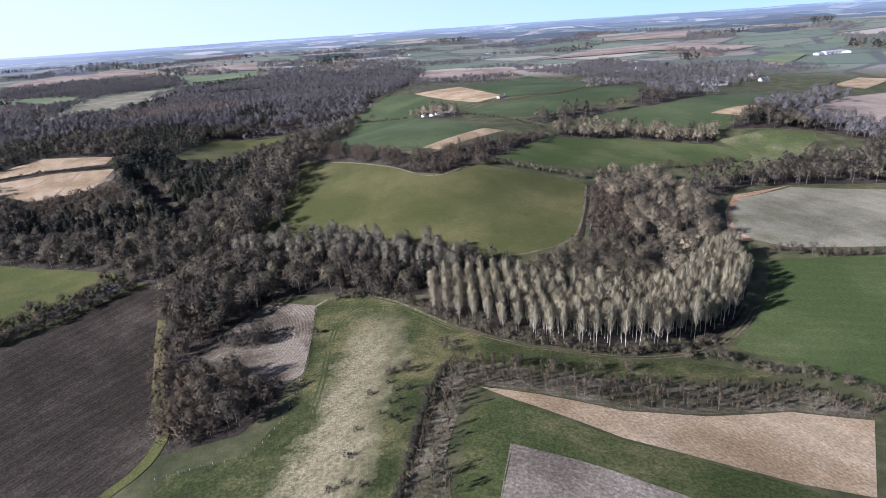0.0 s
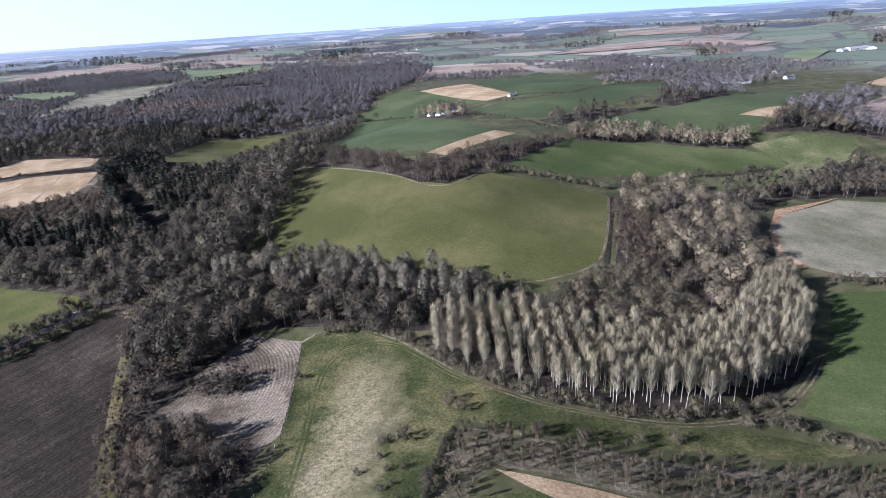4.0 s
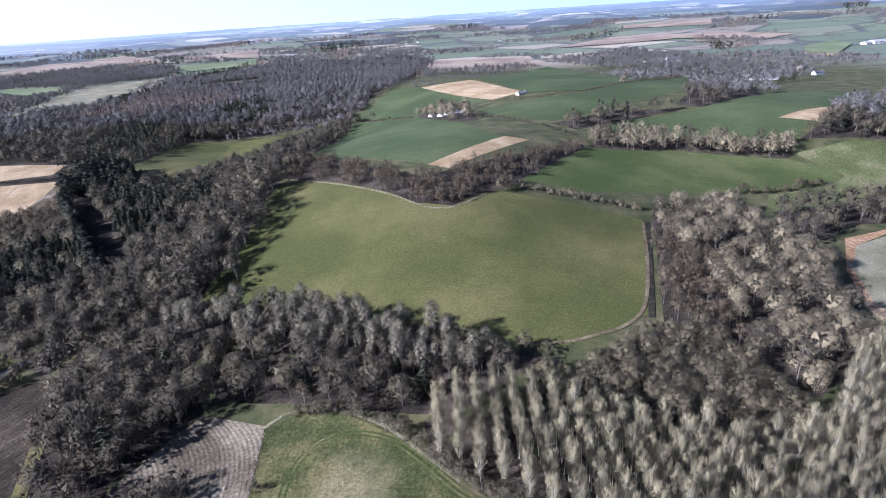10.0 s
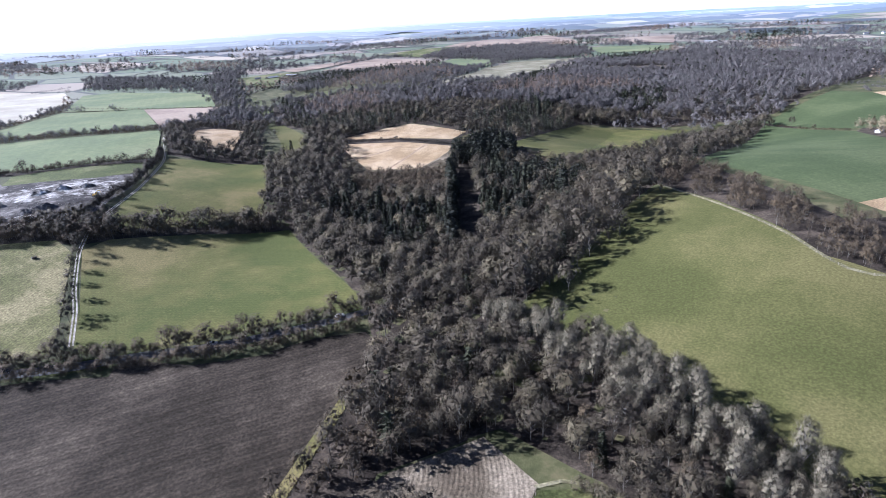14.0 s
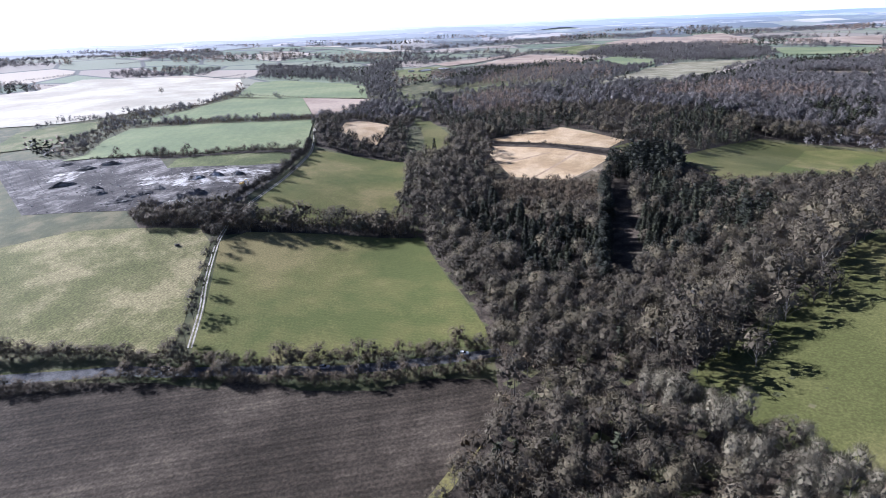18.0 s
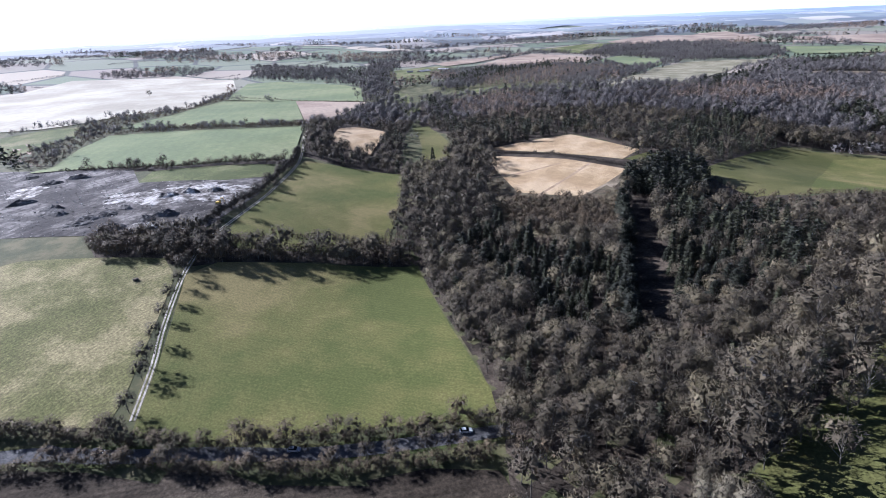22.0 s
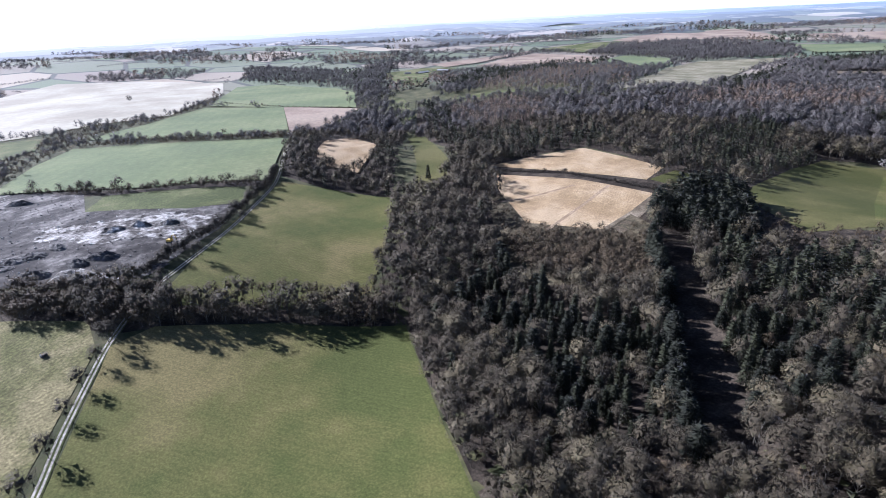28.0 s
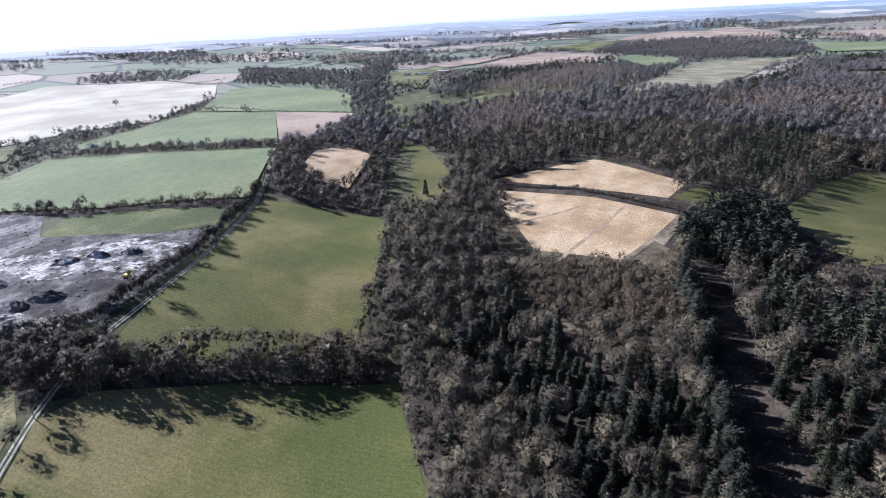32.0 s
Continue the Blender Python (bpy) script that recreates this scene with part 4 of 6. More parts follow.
def bare_tree(seed, h, r, base, limbs, count, length, width, upright=0.5, sides=3, girth=0.015):
    """Trunk and limbs, and a crown of bare twigs, as arrays of triangles."""
    rng = np.random.default_rng(seed)
    lean = rng.normal(size=2) * h * 0.02
    tz = np.linspace(0, 0.92, 5)
    trunk = [tube(np.stack([lean[0] * tz, lean[1] * tz, tz * h], 1), h * girth * (1.05 - tz), 6)]
    tips, ps, ds = [], [], []
    centre, half = h * (base + 1) / 2, h * (1 - base) / 2
    for k in range(limbs):
        u = (k + rng.uniform()) / limbs
        z0 = h * (base * 0.8 + (0.88 - base * 0.8) * u)
        az = k * 2.4 + rng.uniform(-0.5, 0.5)
        reach = r * math.sqrt(max(0.15, 1 - (min(1, (z0 + r * upright - centre) / half)) ** 2)) * rng.uniform(0.75, 1.1)
        rise = reach * upright * rng.uniform(0.7, 1.5) + 0.04 * h
        s = np.linspace(0, 1, 4)[:, None]
        end = np.array([math.cos(az) * reach, math.sin(az) * reach, rise])
        pts = np.array([lean[0] * z0 / h, lean[1] * z0 / h, z0]) + end * s + np.array([0, 0, 0.12 * reach]) * s**2
        trunk.append(tube(pts, h * girth * 0.42 * (1.1 - s[:, 0]) * (1.1 - 0.6 * u), sides))
        m = count // limbs
        q = rng.uniform(0.25, 1.0, m) ** 0.7
        at = pts[0] + (pts[-1] - pts[0]) * q[:, None] + rng.normal(size=(m, 3)) * r * 0.13
        ps.append(at)
        ds.append(unit(end) * 0.7 + rng.normal(size=(m, 3)) * 0.38 + np.array([0, 0, upright * 0.8]))
    return np.concatenate(trunk), slivers(rng, np.concatenate(ps), np.concatenate(ds), length, width, centre - half * 0.4)


def round_tree(seed, h, r, base, lumps, count, length, width, spray=0.25, girth=0.013, lift=0.25):
    """A broad bare tree: limbs reaching into rounded tufts of fine twigs that face outwards."""
    rng = np.random.default_rng(seed)
    lean = rng.normal(size=2) * h * 0.02
    tz = np.linspace(0, 0.7, 4)
    trunk = [tube(np.stack([lean[0] * tz, lean[1] * tz, tz * h], 1), h * girth * (1.05 - tz), 6)]
    centre, half = h * (base + 1) / 2, h * (1 - base) / 2
    gz = 1 - 1.45 * (np.arange(lumps) + 0.5) / lumps
    az = np.arange(lumps) * 2.4 + rng.uniform(-0.35, 0.35, lumps) + seed
    g = np.stack([np.cos(az) * np.sqrt(1 - gz**2), np.sin(az) * np.sqrt(1 - gz**2), gz], 1)
    at = g * np.array([r * 0.66, r * 0.66, half * 0.68]) * rng.uniform(0.8, 1.12, lumps)[:, None] + np.array([0, 0, centre])
    wide = r * 0.46 * rng.uniform(0.75, 1.2, lumps)
    for k in range(lumps):
        z0 = min(h * 0.62, max(h * base * 0.7, at[k, 2] - 0.35 * h))
        t = np.linspace(0, 1, 4)[:, None]
        start = np.array([lean[0] * z0 / h, lean[1] * z0 / h, z0])
        pts = start + (at[k] + g[k] * wide[k] * 0.5 - start) * t + np.array([0, 0, 0.1 * h]) * t * (1 - t)
        trunk.append(tube(pts, h * girth * 0.45 * (1.1 - t[:, 0]), 3))
    k = rng.integers(0, lumps, count)
    n = unit(rng.normal(size=(count, 3)) * 0.75 + g[k] * 0.75 + np.array([0, 0, 0.3]))
    p = at[k] + n * (wide[k] * (0.7 + 0.35 * rng.uniform(0, 1, count)))[:, None]
    out = (rng.uniform(0, 1, count) < spray)[:, None]
    d = unit(np.cross(n, rng.normal(size=(count, 3)))) * np.where(out, 0.35, 0.85) + n * np.where(out, 1.0, 0.3) + np.array([0, 0, lift])
    side = unit(np.cross(d, n + g[k] * 0.5 + rng.normal(size=(count, 3)) * 0.22))
    w = (width * rng.uniform(0.55, 1.1, count))[:, None] * np.where(out, 0.5, 1.0)
    s = (length * rng.uniform(0.5, 1.4, count))[:, None]
    hub = np.array([0, 0, centre - half * 0.3])
    crown = facing(np.stack([p - side * w / 2, p + side * w / 2, p + unit(d) * s], 1), n * 0.55 + unit(p - hub))
    # the dense inside of each tuft, large triangles added to block light
    j = np.repeat(np.arange(lumps), 3)
    n = unit(rng.normal(size=(len(j), 3)) * 0.6 + g[j] * 0.9)
    a = unit(np.cross(n, rng.normal(size=n.shape)))
    b, mid, big = np.cross(n, a), at[j] + n * (wide[j] * 0.08)[:, None], (wide[j] * rng.uniform(0.4, 0.65, len(j)))[:, None]
    inner = facing(np.stack([mid - a * big, mid + a * big * 0.6 - b * big * 0.7, mid + a * big * 0.5 + b * big], 1), n * 0.55 + unit(mid - hub))
    return np.concatenate(trunk), np.concatenate([crown, inner])


def conifer(seed, h, r, count, length, width, base=0.1, blunt=0.9):
    rng = np.random.default_rng(seed)
    tz = np.linspace(0, 0.97, 4)
    trunk = tube(np.stack([0 * tz, 0 * tz, tz * h], 1), h * 0.014 * (1.05 - tz), 6)
    u = rng.uniform(0, 1, count) ** 1.25
    z = h * (base + (1 - base) * u)
    rad = r * (1 - u) ** blunt * (0.35 + 0.65 * np.sqrt(rng.uniform(0, 1, count))) * (0.8 + 0.25 * np.sin(u * 42 + rng.uniform(0, 6)))
    az = rng.uniform(0, 2 * np.pi, count)
    p = np.stack([np.cos(az) * rad * 0.7, np.sin(az) * rad * 0.7, z], 1)
    d = np.stack([np.cos(az), np.sin(az), rng.uniform(-0.45, 0.35, count)], 1) + rng.normal(size=(count, 3)) * 0.25
    flat = unit(p * np.array([1, 1, 0])) + np.array([0, 0, 0.6]) + rng.normal(size=(count, 3)) * 0.55
    side = unit(np.cross(d, flat + rng.normal(size=d.shape) * 0.35)) * width * 0.5
    tip = p + unit(d) * (length * rng.uniform(0.5, 1.4, count))[:, None]
    return trunk, facing(np.stack([p - side, p + side, tip], 1), flat)


# kind: name, label, bark, twig material, builder by detail: 2 near, 1 middle, 0 far
def kinds():
    k = {}
    k["poplar"] = ("poplar_tree", "tall pale bare poplar with steep upright branches", PALE_BARK, TWIG_PALE,
                   lambda s, n: bare_tree(s, 17.0 + 0.8 * (s % 3), 2.15, 0.34, (8, 10, 34)[n], (90, 240, 1900)[n], (2.4, 2.0, 1.35)[n], (0.4, 0.2, 0.056)[n], 1.4, girth=0.0085))
    k["aspen"] = ("aspen_tree", "tall grey bare aspen in a mixed wood", BARK, TWIG_SILVER,
                  lambda s, n: round_tree(s, 14.5 + 1.2 * (s % 3), 2.8, 0.2, (7, 14, 28)[n], (90, 260, 2200)[n], (1.6, 1.2, 1.15)[n], (0.6, 0.32, 0.08)[n], 0.85, lift=1.3))
    k["oak"] = ("oak_tree", "broad bare oak with a rounded olive brown crown", BARK, TWIG_OLIVE,
                lambda s, n: round_tree(s, 11 + (s % 3), 5.0, 0.2, (6, 12, 16)[n], (90, 260, 1500)[n], (1.4, 1.0, 0.75)[n], (0.75, 0.4, 0.16)[n]))
    # oaks of the front-lit side, in the paler twig colour
    k["maple"] = ("lit_oak_tree", "broad bare oak, its tan crown painted paler for front light", BARK, TWIG_TAN_LIT,
                  lambda s, n: round_tree(s, 10.5 + (s % 3), 4.6, 0.15, (6, 12, 16)[n], (90, 260, 2000)[n], (1.4, 1.0, 0.8)[n], (0.75, 0.4, 0.115)[n], 0.4))
    k["ash"] = ("ash_tree", "bare grey ash tree with an open crown", BARK, TWIG_GREY,
                lambda s, n: round_tree(s, 12 + 1.5 * (s % 3), 4.2, 0.22, (6, 11, 14)[n], (84, 240, 1300)[n], (1.3, 0.95, 0.75)[n], (0.65, 0.36, 0.14)[n]))
    k["young"] = ("young_tree", "slim bare young broadleaf tree", BARK, TWIG_BROWN,
                  lambda s, n: round_tree(s, 8.5 + (s % 3), 2.4, 0.12, (5, 8, 10)[n], (50, 140, 700)[n], (1.1, 0.8, 0.75)[n], (0.5, 0.3, 0.12)[n], 0.35, 0.011))
    k["willow"] = ("willow_bush_tree", "low dense bare willow with a domed olive brown crown", BARK, TWIG_OLIVE,
                   lambda s, n: round_tree(s, 8 + (s % 3), 3.6, 0.05, (6, 10, 14)[n], (70, 220, 1700)[n], (1.2, 0.9, 0.8)[n], (0.6, 0.34, 0.1)[n], 0.5))
    k["thicket"] = ("thorn_tree", "dark twiggy thorn tree in a thicket", BARK, TWIG_BROWN,
                    lambda s, n: round_tree(s, 7 + (s % 3), 3.2, 0.0, (5, 9, 12)[n], (60, 180, 1050)[n], (1.2, 0.85, 0.7)[n], (0.6, 0.32, 0.14)[n], 0.25))
    k["spruce"] = ("spruce_tree", "dark green pointed spruce", BARK, NEEDLE,
                   lambda s, n: conifer(s, 11 + 1.2 * (s % 3), 3.4, (84, 180, 1100)[n], (2.2, 1.7, 1.2)[n], (1.1, 0.7, 0.3)[n], 0.06, 1.0))
    k["pine"] = ("pine_tree", "dark green pine with a heavy rounded crown", BARK, PINE,
                 lambda s, n: conifer(s, 11 + (s % 3), 4.0, (70, 240, 1300)[n], (2.2, 1.7, 1.2)[n], (1.4, 0.7, 0.35)[n], 0.2, 0.5))
    k["larch"] = ("larch_tree", "bare russet larch in a plantation", BARK, LARCH,
                  lambda s, n: conifer(s, 12 + (s % 3), 2.5, (70, 140, 900)[n], (1.7, 1.5, 1.2)[n], (0.6, 0.4, 0.13)[n], 0.15))
    k["scrub"] = ("sapling", "thin bare sapling in a scrubby planting", BARK, TWIG_BROWN,
                  lambda s, n: bare_tree(s, 4 + (s % 3), 1.1, 0.12, (6, 6, 10)[n], (60, 110, 320)[n], 1.1, (0.2, 0.12, 0.05)[n], 1.4, girth=0.01))
    return k


KINDS = kinds()
MIXES = {
    "mixed": [("ash", 0.58), ("oak", 0.24), ("young", 0.13), ("spruce", 0.05)],
    "conifer": [("pine", 0.85), ("spruce", 0.15)],
    "tallmix": [("aspen", 0.8), ("ash", 0.2)], "beltmix": [("thicket", 0.75), ("young", 0.1), ("oak", 0.15)], "poplar": [("poplar", 1.0)], "willow": [("willow", 1.0)], "young": [("young", 1.0)], "oak": [("maple", 0.8), ("ash", 0.2)],
    "lowthicket": [("thicket", 0.85), ("young", 0.15)], "thicket": [("thicket", 0.7), ("young", 0.2), ("ash", 0.1)], "scrub": [("scrub", 1.0)],
}


NEAR_CAP = {"ash": 290, "oak": 120, "maple": 110, "poplar": 290, "aspen": 130, "young": 200, "willow": 190, "thicket": 160, "spruce": 110, "pine": 110, "larch": 40, "scrub": 130}


def scatter(poly, gap, rng, rows=False):
    xs, ys = [p[0] for p in poly], [p[1] for p in poly]
    gx, gy = np.meshgrid(np.arange(min(xs), max(xs), gap * (1.3 if rows else 1)), np.arange(min(ys), max(ys), gap * (0.8 if rows else 1)))
    jit = 0.1 if rows else 0.36
    gx, gy = gx.ravel() + rng.uniform(-jit, jit, gx.size) * gap, gy.ravel() + rng.uniform(-jit, jit, gy.size) * gap
    ok = inside(poly, gx, gy)
    return gx[ok], gy[ok]


SIZE = {"hedge_wf1": 0.68, "hedge_wf2": 0.68, "hedge_wf3": 0.65, "far_wood_a": 0.9, "far_wood_b": 0.9, "north_belt": 0.7, "belt_w": 1.0, "knoll_wood": 0.8, "dark_ride": 0.6, "south_wood": 0.95, "brown_scrub": 0.75, "dark_knoll": 1.1}


def along(line, gap, rng, wander):
    """Places along a line, gap metres apart, a little off it."""
    out = []
    for (ax, ay), (bx, by) in zip(line, line[1:]):
        n = max(1, round(math.hypot(bx - ax, by - ay) / gap))
        for k in range(n):
            u = (k + rng.uniform(0, 0.8)) / n
            out.append((ax + (bx - ax) * u + rng.normal() * wander, ay + (by - ay) * u + rng.normal() * wander))
    return out


FAR_WOODS = ("far_wood_a", "far_wood_b", "far_wood_e", "road_wood", "hill_wood_west")
FAR_PATCHES = [("conif_a", "spruce"), ("conif_b", "spruce"), ("conif_c", "spruce"), ("conif_d", "spruce"), ("conif_e", "spruce"), ("ridge_conif", "spruce"), ("larch_a", "larch"), ("larch_b", "larch"), ("ridge_larch", "larch")]


def plant():
    rng = np.random.default_rng(11)
    spots = []  # kind, x, y, wood
    field_polys = [p for m, p in FIELDS.values()]
    for wood, (kind, gap, poly) in WOODS.items():
        x, y = scatter(poly, gap, rng, kind == "poplar")
        free = np.ones(len(x), bool)
        for p in field_polys + [PATCHES["sp_gap"]]:
            free &= ~inside(p, x, y)
        free &= ~inside(PATCHES["dark_ride"], x, y)
        if wood == "wood_main":
            for other in ("south_wood", "dark_knoll", "brown_scrub"):
                free &= ~inside(WOODS[other][2], x, y)
        mix = MIXES[kind]
        pick = rng.choice(len(mix), len(x), p=[w for _, w in mix])
        species = np.array([mix[k][0] for k in pick], dtype=object)
        size = np.full(len(x), SIZE.get(wood, 1.0))
        if wood == "wood_main":
            dark = (inside(PATCHES["conifer_slope"], x, y) | inside(PATCHES["conifer_east"], x, y)) & (rng.uniform(size=len(x)) < 0.75)
            species[dark] = np.where(rng.uniform(size=dark.sum()) < 0.6, "spruce", "pine")
        if wood in FAR_WOODS:
            for key, other in FAR_PATCHES:
                species[inside(PATCHES[key], x, y) & (rng.uniform(size=len(x)) < 0.75)] = other
        if wood != "brown_scrub":
            for key, low in (("low_scrub", 0.62), ("low_dell", 0.55)):
                patch = inside(PATCHES[key], x, y)
                species[patch], size[patch] = "thicket", low
        spots += list(zip(species[free], x[free].tolist(), y[free].tolist(), size[free].tolist()))
    # tall spruces that shade the ride
    spots += [("pine", x, y, 1.15) for x, y in along(offset_line(LINES["ride"], -9.5), 3.6, rng, 1.2)]
    for name, (kind, gap, line) in ROWS.items():
        if kind == "row":
            spots += [("ash", x, y, 1.5) for x, y in along(line, gap, rng, 1.6)]
    near_line = [(60, 210), (-100, 190), (0, 400), (-60, 300), (-200, 360), (-300, 480), (110, 330), (-240, 455), (-275, 425), (-200, 430)]
    by_kind, pool = {}, []
    for s in spots:
        by_kind.setdefault(s[0], []).append(s)
    for species, all_spots in by_kind.items():
        name, label, bark, twig, make = KINDS[species]
        d = [min(math.hypot(x - a, y - b) for a, b in near_line) for _, x, y, _ in all_spots]
        order = np.argsort(d)
        cap = NEAR_CAP.get(species, 100)
        near = [all_spots[i] for i in order[:cap]]
        rest = [all_spots[i] for i in order[cap:]]
        protos = []
        for v in range(3):
            t, c = make(v + 1, 2)
            protos.append((tris_mesh(name + "_trunk", t, bark), tris_mesh(name + "_crown", c, twig)))
        for i, (_, x, y, size) in enumerate(near):
            tm, cm = protos[i % 3]
            ob = new(name)
            tagged(ob, label, "tree", group=name.replace("_", " ") + "s")
            s = (rng.uniform(0.9, 1.1) if species == "poplar" else rng.uniform(0.72, 1.24)) * size
            ob.matrix_basis = pose(x, y, float(height(x, y)) - 0.1, 0, 0, rng.uniform(0, 360)) @ Matrix.Diagonal((s, s, s * rng.uniform(0.9, 1.1), 1))
            for part_name, me in (("trunk", tm), ("crown", cm)):
                part_ob = new(part_name, me)
                part_ob.parent = ob
        if species in ("ash", "oak", "young"):
            pool += rest
            continue
        mass(species, rest, rng)
    for species, left in groves(pool, rng).items():
        mass(species, left, rng)


def mass(species, rest, rng):
    """The trees that stand too deep in the woods to tell apart, as one mesh of crowns and one of trunks."""
    name, label, bark, twig, make = KINDS[species]
    if rest:
        lows = [(t[:72], c) for t, c in (make(v + 1, 1) for v in range(4))]
        fars = [make(v + 1, 0)[1] for v in range(4)]
        tr, cr = [], []
        for i, (_, x, y, size) in enumerate(rest):
            t, c = lows[i % 4]
            far_off = math.hypot(x + 150, y - 350) > 600
            s, a = rng.uniform(0.6, 1.32) * size, rng.uniform(0, 6.28)
            if far_off:
                c = fars[i % 4]
            rot = np.array([[math.cos(a), -math.sin(a), 0], [math.sin(a), math.cos(a), 0], [0, 0, 1]]) * s
            off = np.array([x, y, float(height(x, y)) - 0.1])
            if not far_off:
                tr.append(t @ rot.T + off)
            cr.append(c @ rot.T + off)
        if tr:
            me = tris_mesh(name + "_trunks", np.concatenate(tr), bark)
            tagged(new("woodland_trunks", me), "trunks of " + label, "woodland", kind="stuff")
        me = tris_mesh(name + "_crowns", np.concatenate(cr), twig)
        tagged(new("woodland_crowns", me), "massed crowns of " + label, "woodland", kind="stuff")


def grove(seed, species, n, reach, far):
    """Several trees grown close together, in one mesh with a material for each bark and twig."""
    rng = np.random.default_rng(seed)
    tris, slot, mats, way = [], [], [], []
    for i in range(n):
        kind = species[i % len(species)]
        bark, twig, make = KINDS[kind][2:]
        # far groves take the hazed colour instead of their own twigs
        twig = TWIG_HAZED if far else twig
        t, c = make(10 + seed + i, 2)
        step, core = (3 if n > 12 or kind == "young" else 2), 3 * (10 if kind == "young" else 16 if kind == "oak" else 14)
        c, inner = c[:-core:step], c[-core:]
        c = np.concatenate([c[:, :1] + (c[:, :3] - c[:, :1]) * (1.35 if n > 12 else 1.2), c[:, 3:]], 1)
        c = np.concatenate([c, inner])
        t = np.concatenate([t, t[:, :1] + unit(np.cross(t[:, 1] - t[:, 0], t[:, 2] - t[:, 0]))[:, None]], 1)
        a, d, s = i * 2.4 + rng.uniform(-0.4, 0.4), reach * math.sqrt((i + 0.4) / n), rng.uniform(0.7, 1.25)
        off = np.array([math.cos(a) * d, math.sin(a) * d, -0.2])
        for v, m in ((t, bark), (c, twig)):
            if m not in mats:
                mats.append(m)
            tris.append(v * s + off)
            slot.append(np.full(len(v), mats.index(m), np.int32))
    me = tris_mesh("woodland_grove", np.concatenate(tris), mats[0])
    for m in mats[1:]:
        me.materials.append(m)
    me.polygons.foreach_set("material_index", np.concatenate(slot))
    return me


def groves(pool, rng):
    """Sets groves where trees stand close; gives back those left over, by kind."""
    cells, left, meshes = {}, {}, {}
    ride = np.array(smooth_line(LINES["ride"]))
    for t in pool:
        if np.hypot(ride[:, 0] - t[1], ride[:, 1] - t[2]).min() < 24:
            left.setdefault(t[0], []).append(t)
            continue
        young = t[0] == "young"
        cell = 54.0 if math.hypot(t[1] + 150, t[2] - 350) > 560 else 25.0
        cells.setdefault((young, cell, int(t[1] // cell), int(t[2] // cell), t[3]), []).append(t)
    for (young, cell, _, _, size), trees in cells.items():
        if len(trees) < 3:
            for t in trees:
                left.setdefault(t[0], []).append(t)
            continue
        n = min(len(trees), 42)
        n = n if n < 8 else n - n % 3
        key = (young, cell, n, int(rng.integers(0, 2)))
        if key not in meshes:
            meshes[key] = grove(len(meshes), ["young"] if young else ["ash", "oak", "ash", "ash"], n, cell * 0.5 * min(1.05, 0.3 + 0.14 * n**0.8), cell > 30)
        x, y = sum(t[1] for t in trees) / len(trees), sum(t[2] for t in trees) / len(trees)
        z = float(height(x, y))
        gx, gy = (float(height(x + 6, y)) - z) / 6, (float(height(x, y + 6)) - z) / 6
        lean = Matrix(((1, 0, 0, 0), (0, 1, 0, 0), (gx, gy, 1, 0), (0, 0, 0, 1)))
        ob = new("woodland_grove", meshes[key])
        tagged(ob, "close-grown slim bare young trees" if young else "close-grown bare ash and oak trees with rounded crowns", "woodland", kind="stuff")
        ob.matrix_basis = pose(x, y, z) @ lean @ pose(0, 0, 0, 0, 0, rng.uniform(0, 360)) @ Matrix.Scale(size, 4)
    return left


plant()


# ---- hedges, bushes and single trees ----
def part(name, me, parent, label=""):
    ob = new(name, me)
    ob.parent = parent
    if label:
        ob["label"] = label
    return ob


def moved(v, x, y, s, a, stretch=1.0):
    rot = np.array([[math.cos(a), -math.sin(a), 0], [math.sin(a), math.cos(a), 0], [0, 0, stretch]]) * s
    return v @ rot.T + np.array([x, y, float(height(x, y)) - 0.1])


def hedges():
    rng = np.random.default_rng(23)
    shapes = [round_tree(50 + k, 3.6 + 0.5 * k, 2.3, -0.2, 7, 420, 0.8, 0.13) for k in range(3)]
    tall = [round_tree(60 + k, 7 + k, 2.8, 0.05, 10, 600, 1.0, 0.14) for k in range(2)]
    for name, (kind, gap, line) in ROWS.items():
        if kind == "row":
            continue
        tall_one = kind == "tallhedge"
        grow = {"lowhedge": 0.55, "trimmed": 0.6, "tallhedge": 1.1}.get(kind, 1.0)
        stems, leaf = [], []
        for i, (x, y) in enumerate(along(line, gap, rng, 0.5)):
            t, c = tall[i % 2] if rng.uniform() < (0.3 if tall_one else 0.16 if grow == 1 else 0.05) else shapes[i % 3]
            s, a = rng.uniform(0.8, 1.3) * grow, rng.uniform(0, 6.28)
            stems.append(moved(t, x, y, s, a))
            leaf.append(moved(c, x, y, s, a, rng.uniform(0.8, 1.2)))
        ob = tagged(new("hedge"), "overgrown bare hedgerow of thorn and hazel along a field edge", "hedge", group="hedgerows")
        part("stem_base", tris_mesh("hedge_stems", np.concatenate(stems), BARK), ob)
        part("canopy", tris_mesh("hedge_twigs", np.concatenate(leaf), TWIG_OLIVE if name in ("lane_hedge", "meadow_hedge", "pasture_hedge") else TWIG_DARK if rng.uniform() < 0.6 else TWIG_BROWN), ob)


hedges()


